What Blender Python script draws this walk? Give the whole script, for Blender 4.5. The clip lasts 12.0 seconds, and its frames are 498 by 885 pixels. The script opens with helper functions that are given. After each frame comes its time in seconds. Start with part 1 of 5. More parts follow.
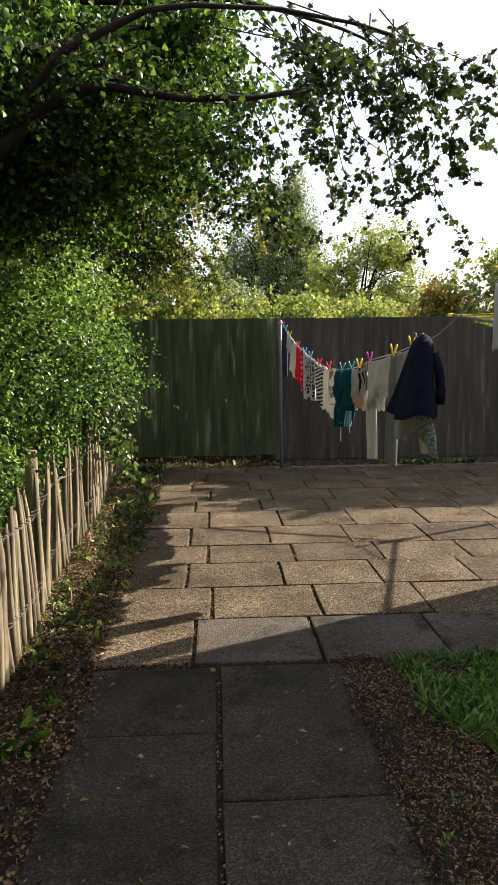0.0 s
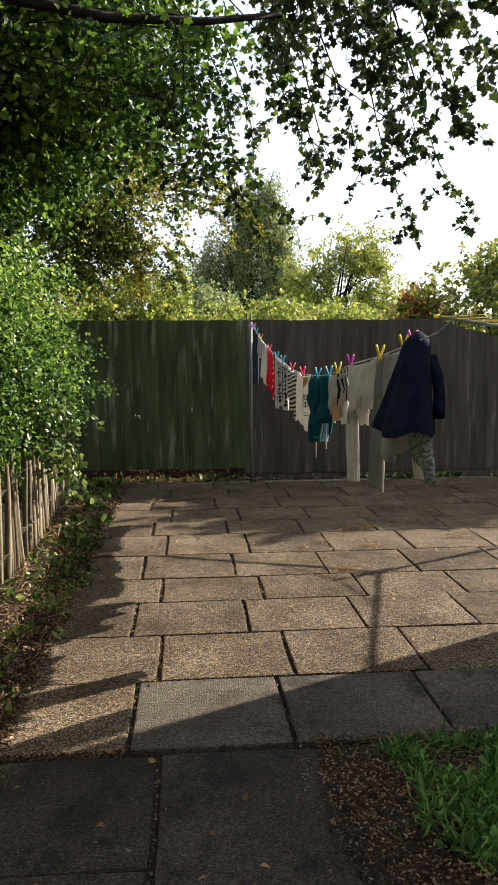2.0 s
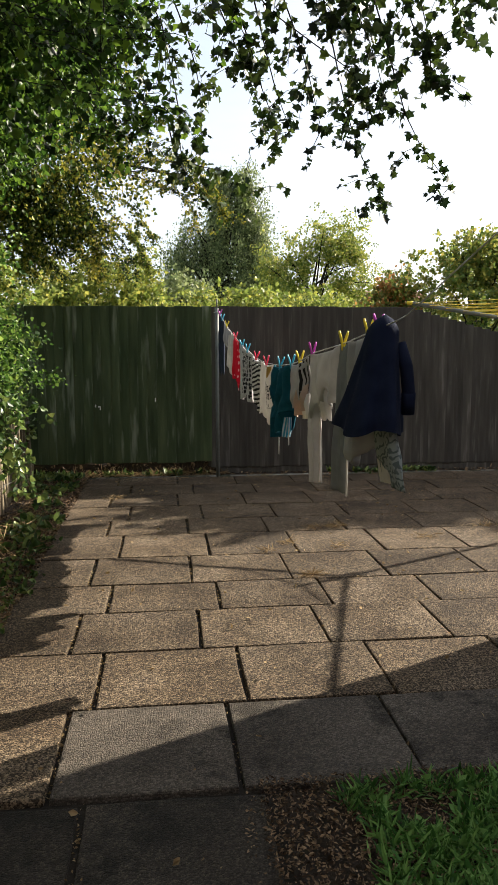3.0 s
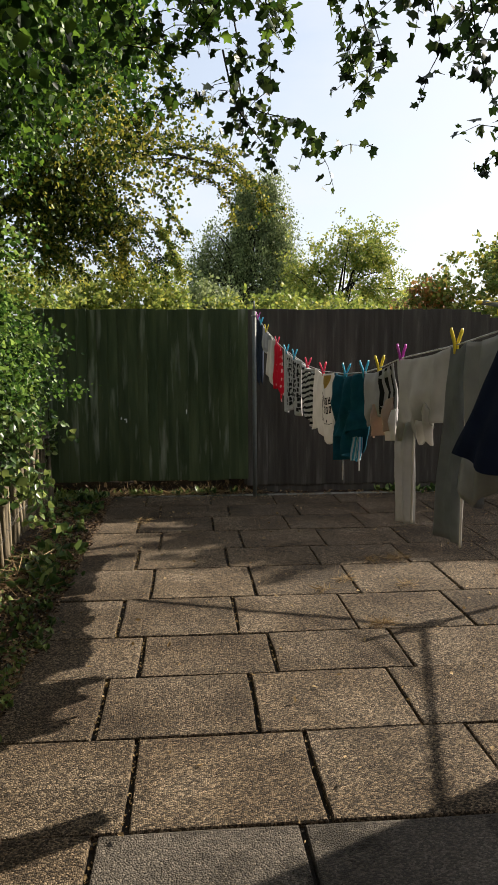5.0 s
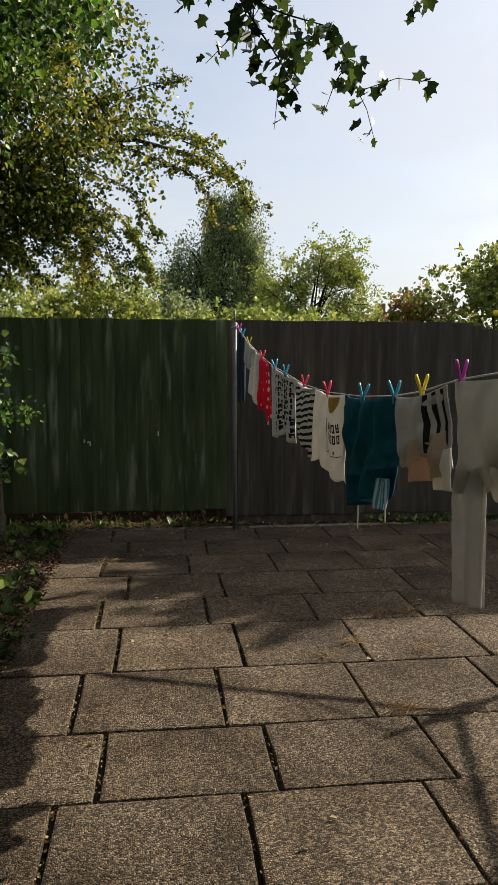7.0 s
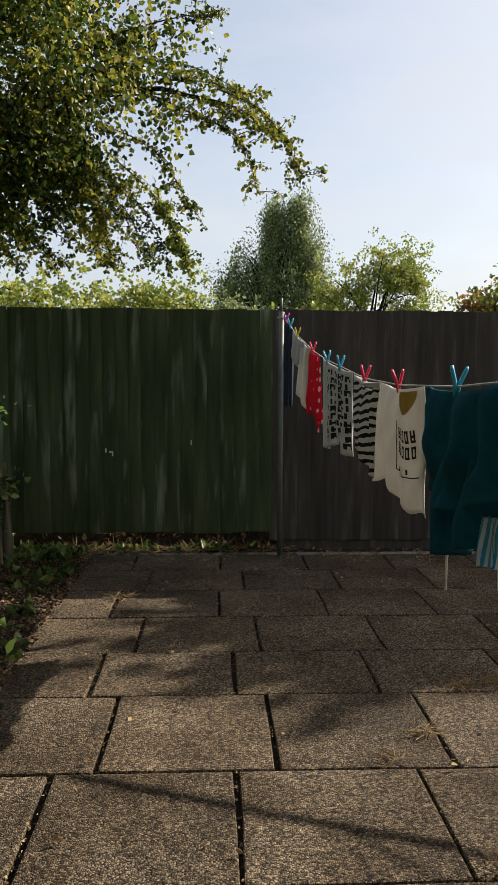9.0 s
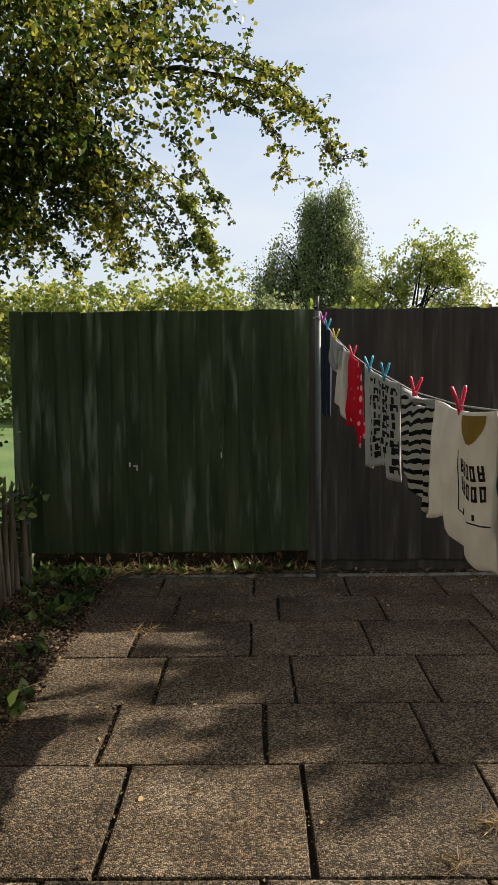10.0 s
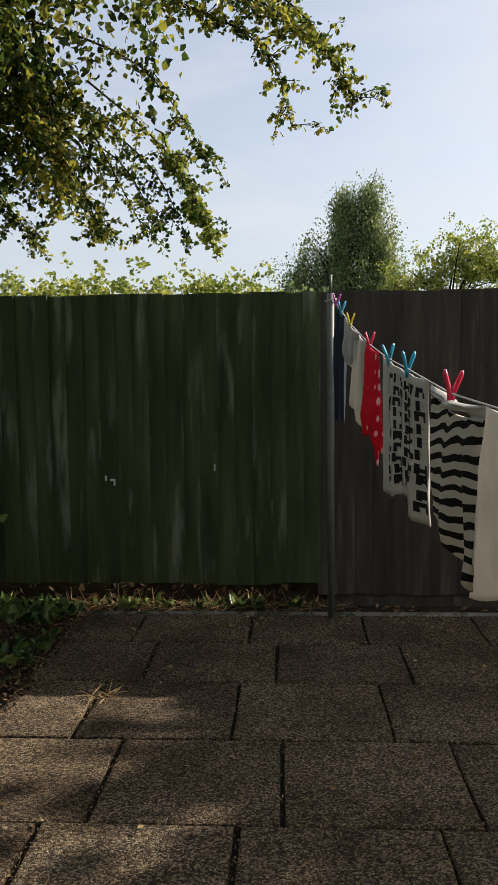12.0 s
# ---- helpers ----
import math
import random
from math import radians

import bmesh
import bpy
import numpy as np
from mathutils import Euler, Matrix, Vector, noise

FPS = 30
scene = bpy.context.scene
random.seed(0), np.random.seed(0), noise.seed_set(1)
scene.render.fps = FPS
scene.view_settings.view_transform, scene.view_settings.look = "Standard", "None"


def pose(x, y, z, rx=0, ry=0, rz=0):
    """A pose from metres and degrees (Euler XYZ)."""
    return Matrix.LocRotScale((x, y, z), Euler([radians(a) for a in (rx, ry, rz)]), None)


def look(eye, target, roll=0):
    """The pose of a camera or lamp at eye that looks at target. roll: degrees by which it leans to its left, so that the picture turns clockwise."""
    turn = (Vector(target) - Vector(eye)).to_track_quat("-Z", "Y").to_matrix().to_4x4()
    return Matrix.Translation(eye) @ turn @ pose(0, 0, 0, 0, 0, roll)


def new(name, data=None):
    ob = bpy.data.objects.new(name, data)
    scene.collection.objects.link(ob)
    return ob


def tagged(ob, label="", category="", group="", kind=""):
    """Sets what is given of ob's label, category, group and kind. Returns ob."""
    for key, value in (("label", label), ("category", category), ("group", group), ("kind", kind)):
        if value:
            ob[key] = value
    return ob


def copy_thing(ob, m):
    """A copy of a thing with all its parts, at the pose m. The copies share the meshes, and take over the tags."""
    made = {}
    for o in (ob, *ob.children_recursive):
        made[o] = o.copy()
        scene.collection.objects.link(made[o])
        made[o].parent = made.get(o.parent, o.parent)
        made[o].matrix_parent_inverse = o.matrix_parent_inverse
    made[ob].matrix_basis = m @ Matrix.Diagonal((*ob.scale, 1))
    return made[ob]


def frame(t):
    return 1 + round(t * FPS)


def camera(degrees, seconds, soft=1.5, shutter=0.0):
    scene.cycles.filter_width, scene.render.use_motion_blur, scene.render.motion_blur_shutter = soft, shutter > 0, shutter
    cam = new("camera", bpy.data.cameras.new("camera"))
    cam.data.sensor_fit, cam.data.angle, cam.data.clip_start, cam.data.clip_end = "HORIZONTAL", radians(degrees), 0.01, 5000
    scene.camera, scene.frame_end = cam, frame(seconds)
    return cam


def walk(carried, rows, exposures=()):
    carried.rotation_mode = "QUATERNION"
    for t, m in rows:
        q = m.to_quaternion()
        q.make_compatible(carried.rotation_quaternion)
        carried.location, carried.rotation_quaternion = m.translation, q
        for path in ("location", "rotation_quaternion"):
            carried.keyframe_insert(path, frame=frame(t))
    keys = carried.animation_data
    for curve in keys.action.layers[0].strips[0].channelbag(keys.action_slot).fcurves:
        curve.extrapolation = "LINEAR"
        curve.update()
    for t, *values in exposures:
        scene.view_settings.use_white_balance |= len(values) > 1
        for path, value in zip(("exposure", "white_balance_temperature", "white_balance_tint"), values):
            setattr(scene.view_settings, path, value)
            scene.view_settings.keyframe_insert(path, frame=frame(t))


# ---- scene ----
cam = camera(36.7, 12.0)
PATH = [
    (0, (0.141, 0.298, 1.416), (0.236, 2.281, 1.178), -0.7),
    (0.5, (0.247, 0.456, 1.447), (0.346, 2.441, 1.221), -0.8),
    (1, (0.279, 0.641, 1.415), (0.486, 2.619, 1.201), -0.4),
    (1.5, (0.262, 0.856, 1.414), (0.486, 2.833, 1.209), -0.7),
    (2, (0.267, 1.031, 1.392), (0.427, 3.012, 1.171), -0.4),
    (2.5, (0.394, 1.202, 1.404), (0.549, 3.182, 1.166), -0.7),
    (2.7, (0.42, 1.271, 1.392), (0.644, 3.243, 1.142), -0.2),
    (4.3, (0.379, 1.931, 1.371), (0.548, 3.91, 1.132), 0.3),
    (4.5, (0.385, 1.982, 1.363), (0.552, 3.961, 1.127), 0.1),
    (5, (0.316, 2.139, 1.37), (0.479, 4.119, 1.142), -0.3),
    (5.5, (0.243, 2.309, 1.354), (0.419, 4.289, 1.133), -0.5),
    (6, (0.271, 2.517, 1.369), (0.446, 4.498, 1.157), 0.2),
    (6.5, (0.293, 2.737, 1.371), (0.506, 4.715, 1.163), 0.6),
    (6.7, (0.28, 2.813, 1.387), (0.527, 4.787, 1.186), 0.2),
    (8.3, (0.426, 3.535, 1.302), (0.638, 5.516, 1.138), -0.2),
    (8.5, (0.424, 3.638, 1.327), (0.637, 5.619, 1.161), 0.5),
    (9, (0.483, 3.914, 1.293), (0.576, 5.905, 1.131), 0.3),
    (9.5, (0.571, 4.123, 1.342), (0.548, 6.116, 1.169), 0.2),
    (10, (0.546, 4.376, 1.361), (0.53, 6.369, 1.191), -0.6),
    (10.5, (0.561, 4.606, 1.336), (0.484, 6.598, 1.17), -0.8),
    (11, (0.667, 4.79, 1.375), (0.506, 6.776, 1.201), -0.8),
    (11.5, (0.688, 5.01, 1.365), (0.575, 7.0, 1.193), -0.6),
    (12, (0.732, 5.27, 1.35), (0.63, 7.26, 1.177), -0.6),
]
EXPOSURES = [(0.0, 1.66), (0.5, 1.74), (1.0, 1.5), (1.5, 1.45), (2.0, 1.63), (2.5, 1.56), (5.5, 1.09), (8.5, 0.84), (9.5, 1.04), (11.0, 1.05), (12.0, 0.94)]
walk(cam, [(t, look(eye, target, roll)) for t, eye, target, roll in PATH], EXPOSURES)

# ---- light ----
SUN_WAY = Vector((1.38, 0.69, 1.0)).normalized()      # towards the sun
world = bpy.data.worlds.new("sky")
scene.world = world
world.use_nodes = True
wn = world.node_tree.nodes
sky = wn.new("ShaderNodeTexSky")
sky.sky_type = "NISHITA"
sky.sun_disc = False
sky.sun_elevation = math.asin(SUN_WAY.z)
sky.sun_rotation = math.atan2(SUN_WAY.x, SUN_WAY.y)
sky.air_density, sky.dust_density, sky.ozone_density = 1.0, 2.8, 1.2
wn["Background"].inputs["Strength"].default_value = 0.09
# thin high cloud over the whole sky
w_tc, w_map, w_noise, w_ramp, w_mix = wn.new("ShaderNodeTexCoord"), wn.new("ShaderNodeMapping"), wn.new("ShaderNodeTexNoise"), wn.new("ShaderNodeValToRGB"), wn.new("ShaderNodeMix")
w_map.inputs["Scale"].default_value = (1.0, 1.0, 3.2)
w_noise.inputs["Scale"].default_value, w_noise.inputs["Detail"].default_value, w_noise.inputs["Roughness"].default_value = 2.6, 7, 0.55
w_ramp.color_ramp.elements[0].position, w_ramp.color_ramp.elements[0].color = 0.40, (0.42, 0.42, 0.42, 1)
w_ramp.color_ramp.elements[1].position, w_ramp.color_ramp.elements[1].color = 0.68, (0.85, 0.85, 0.85, 1)
w_mix.data_type = "RGBA"
w_mix.inputs["B"].default_value = (4.65, 4.8, 5.05, 1)
wl = world.node_tree.links.new
wl(w_tc.outputs["Generated"], w_map.inputs["Vector"]), wl(w_map.outputs["Vector"], w_noise.inputs["Vector"]), wl(w_noise.outputs["Fac"], w_ramp.inputs["Fac"])
wl(w_ramp.outputs["Color"], w_mix.inputs["Factor"]), wl(sky.outputs[0], w_mix.inputs["A"]), wl(w_mix.outputs["Result"], wn["Background"].inputs["Color"])
sun_data = bpy.data.lights.new("sun", "SUN")
sun_data.energy, sun_data.angle, sun_data.color = 5.0, radians(0.55), (1.0, 0.9, 0.76)
sun = new("sun", sun_data)
sun.matrix_world = look(SUN_WAY * 30, (0, 0, 0))


# ---- helpers for materials and meshes ----
def material(name, colours, scale=8.0, rough=0.8, bump=0.3, bump_scale=60.0, metal=0.0, random_amount=0.0, spec=0.3, stretch=(1, 1, 1),
             detail=6.0, translucent=0.0, spots=None, per_island=False, coords="Object", pits=None, spot_rough=0.5, pebbles=None):
    """Noise between colours, a finer grain, bump, and a shift per object or per island."""
    m = bpy.data.materials.new(name)
    m.use_nodes = True
    nt, n = m.node_tree, m.node_tree.nodes
    link = nt.links.new
    b = n["Principled BSDF"]
    b.inputs["Roughness"].default_value, b.inputs["Metallic"].default_value = rough, metal
    b.inputs["Specular IOR Level"].default_value = spec
    tc, mp = n.new("ShaderNodeTexCoord"), n.new("ShaderNodeMapping")
    mp.inputs["Scale"].default_value = stretch
    link(tc.outputs[coords], mp.inputs["Vector"])
    vec = mp.outputs["Vector"]
    if random_amount > 0 and not per_island:
        info, add = n.new("ShaderNodeObjectInfo"), n.new("ShaderNodeVectorMath")
        mul = n.new("ShaderNodeMath")
        mul.operation, mul.inputs[1].default_value = "MULTIPLY", 37.0
        link(info.outputs["Random"], mul.inputs[0])
        link(vec, add.inputs[0]), link(mul.outputs[0], add.inputs[1])
        vec = add.outputs[0]
    big = n.new("ShaderNodeTexNoise")
    big.inputs["Scale"].default_value, big.inputs["Detail"].default_value = scale, detail
    link(vec, big.inputs["Vector"])
    ramp = n.new("ShaderNodeValToRGB")
    ramp.color_ramp.elements[0].position, ramp.color_ramp.elements[1].position = 0.3, 0.7
    while len(ramp.color_ramp.elements) < len(colours):
        ramp.color_ramp.elements.new(0.5)
    for i, c in enumerate(colours):
        e = ramp.color_ramp.elements[i]
        e.position, e.color = 0.3 + 0.4 * i / max(1, len(colours) - 1), (*c, 1)
    link(big.outputs["Fac"], ramp.inputs["Fac"])
    colour = ramp.outputs["Color"]
    fine = n.new("ShaderNodeTexNoise")
    fine.inputs["Scale"].default_value, fine.inputs["Detail"].default_value, fine.inputs["Roughness"].default_value = bump_scale, 6, 0.7
    link(vec, fine.inputs["Vector"])
    if spots:
        scale_s, low, high, tone = spots
        sp, sr, mx = n.new("ShaderNodeTexNoise"), n.new("ShaderNodeValToRGB"), n.new("ShaderNodeMix")
        mx.data_type = "RGBA"
        sp.inputs["Scale"].default_value, sp.inputs["Detail"].default_value, sp.inputs["Roughness"].default_value = scale_s, 6, spot_rough
        link(vec, sp.inputs["Vector"])
        sr.color_ramp.elements[0].position, sr.color_ramp.elements[1].position = low, high
        link(sp.outputs["Fac"], sr.inputs["Fac"])
        link(sr.outputs["Color"], mx.inputs["Factor"])
        link(colour, mx.inputs["A"])
        mx.inputs["B"].default_value = (*tone, 1)
        colour = mx.outputs["Result"]
    pebble_height = None
    if pebbles:
        scale_b, low_b, high_b = pebbles
        vb, sepb, mrb, hsb = n.new("ShaderNodeTexVoronoi"), n.new("ShaderNodeSeparateColor"), n.new("ShaderNodeMapRange"), n.new("ShaderNodeHueSaturation")
        vb.inputs["Scale"].default_value = scale_b
        link(vec, vb.inputs["Vector"]), link(vb.outputs["Color"], sepb.inputs["Color"])
        pw = n.new("ShaderNodeMath")
        pw.operation, pw.inputs[1].default_value = "POWER", 2.2
        link(sepb.outputs["Red"], pw.inputs[0]), link(pw.outputs[0], mrb.inputs["Value"])
        mrb.inputs["To Min"].default_value, mrb.inputs["To Max"].default_value = low_b, high_b
        link(mrb.outputs[0], hsb.inputs["Value"]), link(colour, hsb.inputs["Color"])
        colour = hsb.outputs["Color"]
        pebble_height = vb.outputs["Distance"]
    if pits:
        scale_p, low_p, high_p, tone_p = pits
        vo, pr, px = n.new("ShaderNodeTexVoronoi"), n.new("ShaderNodeValToRGB"), n.new("ShaderNodeMix")
        px.data_type = "RGBA"
        vo.inputs["Scale"].default_value = scale_p
        link(vec, vo.inputs["Vector"])
        pr.color_ramp.elements[0].position, pr.color_ramp.elements[1].position = low_p, high_p
        link(vo.outputs["Distance"], pr.inputs["Fac"])
        link(pr.outputs["Color"], px.inputs["Factor"])
        link(colour, px.inputs["A"])
        px.inputs["B"].default_value = (*tone_p, 1)
        colour = px.outputs["Result"]
    if random_amount > 0:
        src = n.new("ShaderNodeNewGeometry").outputs["Random Per Island"] if per_island else n.new("ShaderNodeObjectInfo").outputs["Random"]
        mr, hs = n.new("ShaderNodeMapRange"), n.new("ShaderNodeHueSaturation")
        mr.inputs["To Min"].default_value, mr.inputs["To Max"].default_value = 1 - random_amount, 1 + random_amount
        link(src, mr.inputs["Value"]), link(mr.outputs[0], hs.inputs["Value"])
        link(colour, hs.inputs["Color"])
        colour = hs.outputs["Color"]
    link(colour, b.inputs["Base Color"])
    if bump > 0:
        bp = n.new("ShaderNodeBump")
        bp.inputs["Strength"].default_value, bp.inputs["Distance"].default_value = bump, 0.01
        link(fine.outputs["Fac"], bp.inputs["Height"]), link(bp.outputs["Normal"], b.inputs["Normal"])
        if pebble_height:
            bq = n.new("ShaderNodeBump")
            bq.invert = True
            bq.inputs["Strength"].default_value, bq.inputs["Distance"].default_value = 0.9, 0.006
            link(pebble_height, bq.inputs["Height"]), link(bp.outputs["Normal"], bq.inputs["Normal"]), link(bq.outputs["Normal"], b.inputs["Normal"])
    if translucent > 0:
        tr, mix = n.new("ShaderNodeBsdfTranslucent"), n.new("ShaderNodeMixShader")
        mix.inputs[0].default_value = translucent
        link(colour, tr.inputs["Color"])
        link(b.outputs[0], mix.inputs[1]), link(tr.outputs[0], mix.inputs[2])
        link(mix.outputs[0], n["Material Output"].inputs["Surface"])
    return m


def leaf_material(name, dark, mid, bright, translucent=0.35, rough=0.45):
    """Leaves: a tone for every leaf, with patches of tone through the crown."""
    m = bpy.data.materials.new(name)
    m.use_nodes = True
    nt, n = m.node_tree, m.node_tree.nodes
    link = nt.links.new
    b = n["Principled BSDF"]
    b.inputs["Roughness"].default_value, b.inputs["Specular IOR Level"].default_value = rough, 0.25
    geo, tc, noise_t = n.new("ShaderNodeNewGeometry"), n.new("ShaderNodeTexCoord"), n.new("ShaderNodeTexNoise")
    noise_t.inputs["Scale"].default_value = 1.3
    link(tc.outputs["Object"], noise_t.inputs["Vector"])
    add, ramp = n.new("ShaderNodeMath"), n.new("ShaderNodeValToRGB")
    add.operation, add.inputs[2].default_value = "MULTIPLY_ADD", -0.2
    add.inputs[1].default_value = 0.7
    half = n.new("ShaderNodeMath")
    half.operation = "MULTIPLY_ADD"
    half.inputs[1].default_value = 1.0
    link(geo.outputs["Random Per Island"], add.inputs[0])
    link(noise_t.outputs["Fac"], half.inputs[0]), link(add.outputs[0], half.inputs[2])
    e = ramp.color_ramp.elements
    e[0].position, e[0].color = 0.25, (*dark, 1)
    e[1].position, e[1].color = 1.0, (*bright, 1)
    k = e.new(0.62)
    k.color = (*mid, 1)
    link(half.outputs[0], ramp.inputs["Fac"])
    link(ramp.outputs["Color"], b.inputs["Base Color"])
    tr, mix = n.new("ShaderNodeBsdfTranslucent"), n.new("ShaderNodeMixShader")
    mix.inputs[0].default_value = translucent
    link(ramp.outputs["Color"], tr.inputs["Color"])
    link(b.outputs[0], mix.inputs[1]), link(tr.outputs[0], mix.inputs[2])
    link(mix.outputs[0], n["Material Output"].inputs["Surface"])
    return m


def plain(name, colour, rough=0.5, metal=0.0, spec=0.5):
    return material(name, [tuple(c * 0.85 for c in colour), tuple(min(1, c * 1.1) for c in colour)], 25, rough, 0.08, 200, metal, 0.0, spec)


def mesh_of(name, verts, faces, mat=None, smooth=False):
    me = bpy.data.meshes.new(name)
    me.from_pydata([tuple(v) for v in verts], [], [tuple(f) for f in faces])
    if mat:
        for one in (mat if isinstance(mat, (list, tuple)) else (mat,)):
            me.materials.append(one)
    if smooth:
        me.shade_smooth()
    me.update()
    return me


def part(name, data, mat, parent, label=""):
    """Links a bmesh or a mesh as one object under a thing."""
    if isinstance(data, bmesh.types.BMesh):
        me = bpy.data.meshes.new(name)
        data.to_mesh(me)
        data.free()
    else:
        me = data
    if mat and not me.materials:
        me.materials.append(mat)
    ob = new(name, me)
    if parent:
        ob.parent = parent
    if label:
        ob["label"] = label
    return ob


def thing(name, label, category, at=(0, 0, 0), group="", kind=""):
    ob = new(name)
    ob.location = at
    ob.empty_display_size = 0.1
    return tagged(ob, label, category, group, kind)


def bevel_box(bm, size, at=(0, 0, 0), bevel=0.004, turn=None):
    made = bmesh.ops.create_cube(bm, size=1.0)
    vs = made["verts"]
    bmesh.ops.scale(bm, vec=size, verts=vs)
    if bevel > 0:
        edges = list({e for v in vs for e in v.link_edges})
        res = bmesh.ops.bevel(bm, geom=edges, offset=bevel, segments=1, affect="EDGES", profile=0.5)
        vs = list({v for f in res["faces"] for v in f.verts} | {v for v in vs if v.is_valid})
    if turn:
        bmesh.ops.rotate(bm, cent=(0, 0, 0), matrix=turn.to_3x3(), verts=vs)
    bmesh.ops.translate(bm, vec=at, verts=vs)
    return vs


def tube(points, radii, sides=8, cap=True):
    """Verts and faces of a tube along points."""
    pts = [Vector(p) for p in points]
    if not isinstance(radii, (list, tuple)):
        radii = [radii] * len(pts)
    verts, faces = [], []
    ref = Vector((0.31, 0.17, 0.93)).normalized()
    for i, p in enumerate(pts):
        d = (pts[min(i + 1, len(pts) - 1)] - pts[max(i - 1, 0)]).normalized()
        u = d.cross(ref)
        u = u.normalized() if u.length > 1e-3 else Vector((1, 0, 0))
        w = d.cross(u)
        for k in range(sides):
            a = 2 * math.pi * k / sides
            verts.append(p + (u * math.cos(a) + w * math.sin(a)) * radii[i])
    for i in range(len(pts) - 1):
        for k in range(sides):
            a, b = i * sides + k, i * sides + (k + 1) % sides
            faces.append((a, b, b + sides, a + sides))
    if cap:
        faces.append(tuple(reversed(range(sides))))
        faces.append(tuple(range((len(pts) - 1) * sides, len(pts) * sides)))
    return verts, faces


def join(chunks):
    verts, faces = [], []
    for v, f in chunks:
        k = len(verts)
        verts.extend(v)
        faces.extend(tuple(i + k for i in one) for one in f)
    return verts, faces


rng = np.random.default_rng(7)


def unit(a):
    return a / np.maximum(np.linalg.norm(a, axis=1, keepdims=True), 1e-6)


def leaf_mesh(name, at, ways, length, width, mat, fold=0.25, lobed=False):
    """A mesh of many folded leaves: at (N,3), ways (N,3), length and width (N,)."""
    n = len(at)
    d = unit(ways)
    side = unit(np.cross(d, unit(rng.normal(size=(n, 3)) + np.array((0, 0, 0.6)))))
    up = np.cross(side, d)
    L, W = length[:, None], width[:, None]
    f = fold * W
    if lobed:
        cols = [at, at + d * L * 0.10 - side * W * 0.62 + up * f, at + d * L * 0.38 - side * W * 0.46 + up * f * 0.5, at + d * L * 0.66 - side * W * 0.84 + up * f,
                at + d * L * 0.66 - side * W * 0.42 + up * f * 0.4, at + d * L - up * f * 0.6,
                at + d * L * 0.66 + side * W * 0.42 + up * f * 0.4, at + d * L * 0.66 + side * W * 0.84 + up * f, at + d * L * 0.38 + side * W * 0.46 + up * f * 0.5,
                at + d * L * 0.10 + side * W * 0.62 + up * f]
        k = 10
        pattern = [(0, 1, 2, 5), (2, 3, 4, 5), (0, 5, 8, 9), (5, 6, 7, 8)]
    else:
        cols = [at, at + d * L * 0.35 - side * W + up * f, at + d * L * 0.75 - side * W * 0.6 + up * f * 0.5, at + d * L - up * f * 0.7,
                at + d * L * 0.75 + side * W * 0.6 + up * f * 0.5, at + d * L * 0.35 + side * W + up * f]
        k = 6
        pattern = [(0, 1, 2, 3), (0, 3, 4, 5)]
    verts = np.stack(cols, axis=1).reshape(-1, 3)
    base = (np.arange(n) * k)[:, None, None]
    faces = (np.array(pattern)[None] + base).reshape(-1, 4)
    me = bpy.data.meshes.new(name)
    me.vertices.add(len(verts))
    me.vertices.foreach_set("co", verts.astype(np.float32).ravel())
    me.loops.add(faces.size)
    me.loops.foreach_set("vertex_index", faces.astype(np.int32).ravel())
    me.polygons.add(len(faces))
    me.polygons.foreach_set("loop_start", np.arange(0, faces.size, 4, dtype=np.int32))
    me.update(calc_edges=True)
    me.materials.append(mat)
    return me


def sprays(centres, per, reach, droop, length, width_ratio=0.3, spread=0.06, out=None):
    """Leaves along a short hanging spray from every centre: returns at, ways, length, width."""
    m = len(centres)
    way = rng.normal(size=(m, 3))
    if out is not None:
        way = way * 0.8 + out
    way[:, 2] -= droop
    way = unit(way)
    s = rng.random((m, per, 1))
    at = centres[:, None] + way[:, None] * reach * s + np.array((0, 0, -1.0)) * (droop * reach * 0.5) * s ** 2 + rng.normal(size=(m, per, 3)) * spread
    ways = way[:, None] * 0.8 + rng.normal(size=(m, per, 3)) * 0.7 + np.array((0, 0, -0.3 * droop))
    n = m * per
    ln = length * (0.65 + 0.6 * rng.random(n))
    return at.reshape(n, 3), ways.reshape(n, 3), ln, ln * width_ratio * (0.8 + 0.4 * rng.random(n))


def blob(n, centre, radii, hollow=0.5, lump=0.35, freq=0.8):
    """Points in a lumpy ellipsoid, thinner inside."""
    d = unit(rng.normal(size=(n, 3)))
    r = (hollow + (1 - hollow) * rng.random(n)) ** 0.6
    off = np.array([noise.noise(Vector((*(v * 2.2 * freq + np.array(centre)),))) for v in d])
    return np.array(centre) + d * np.array(radii) * (r * (1 + lump * off))[:, None]


def carve(points, freq, level, offset=0.0):
    """Keeps the points outside pockets of a noise, so that a crown has holes and clumps."""
    keep = [noise.noise(Vector((p[0] * freq[0] + offset, p[1] * freq[1], p[2] * freq[2]))) > level for p in points]
    return points[np.array(keep)]


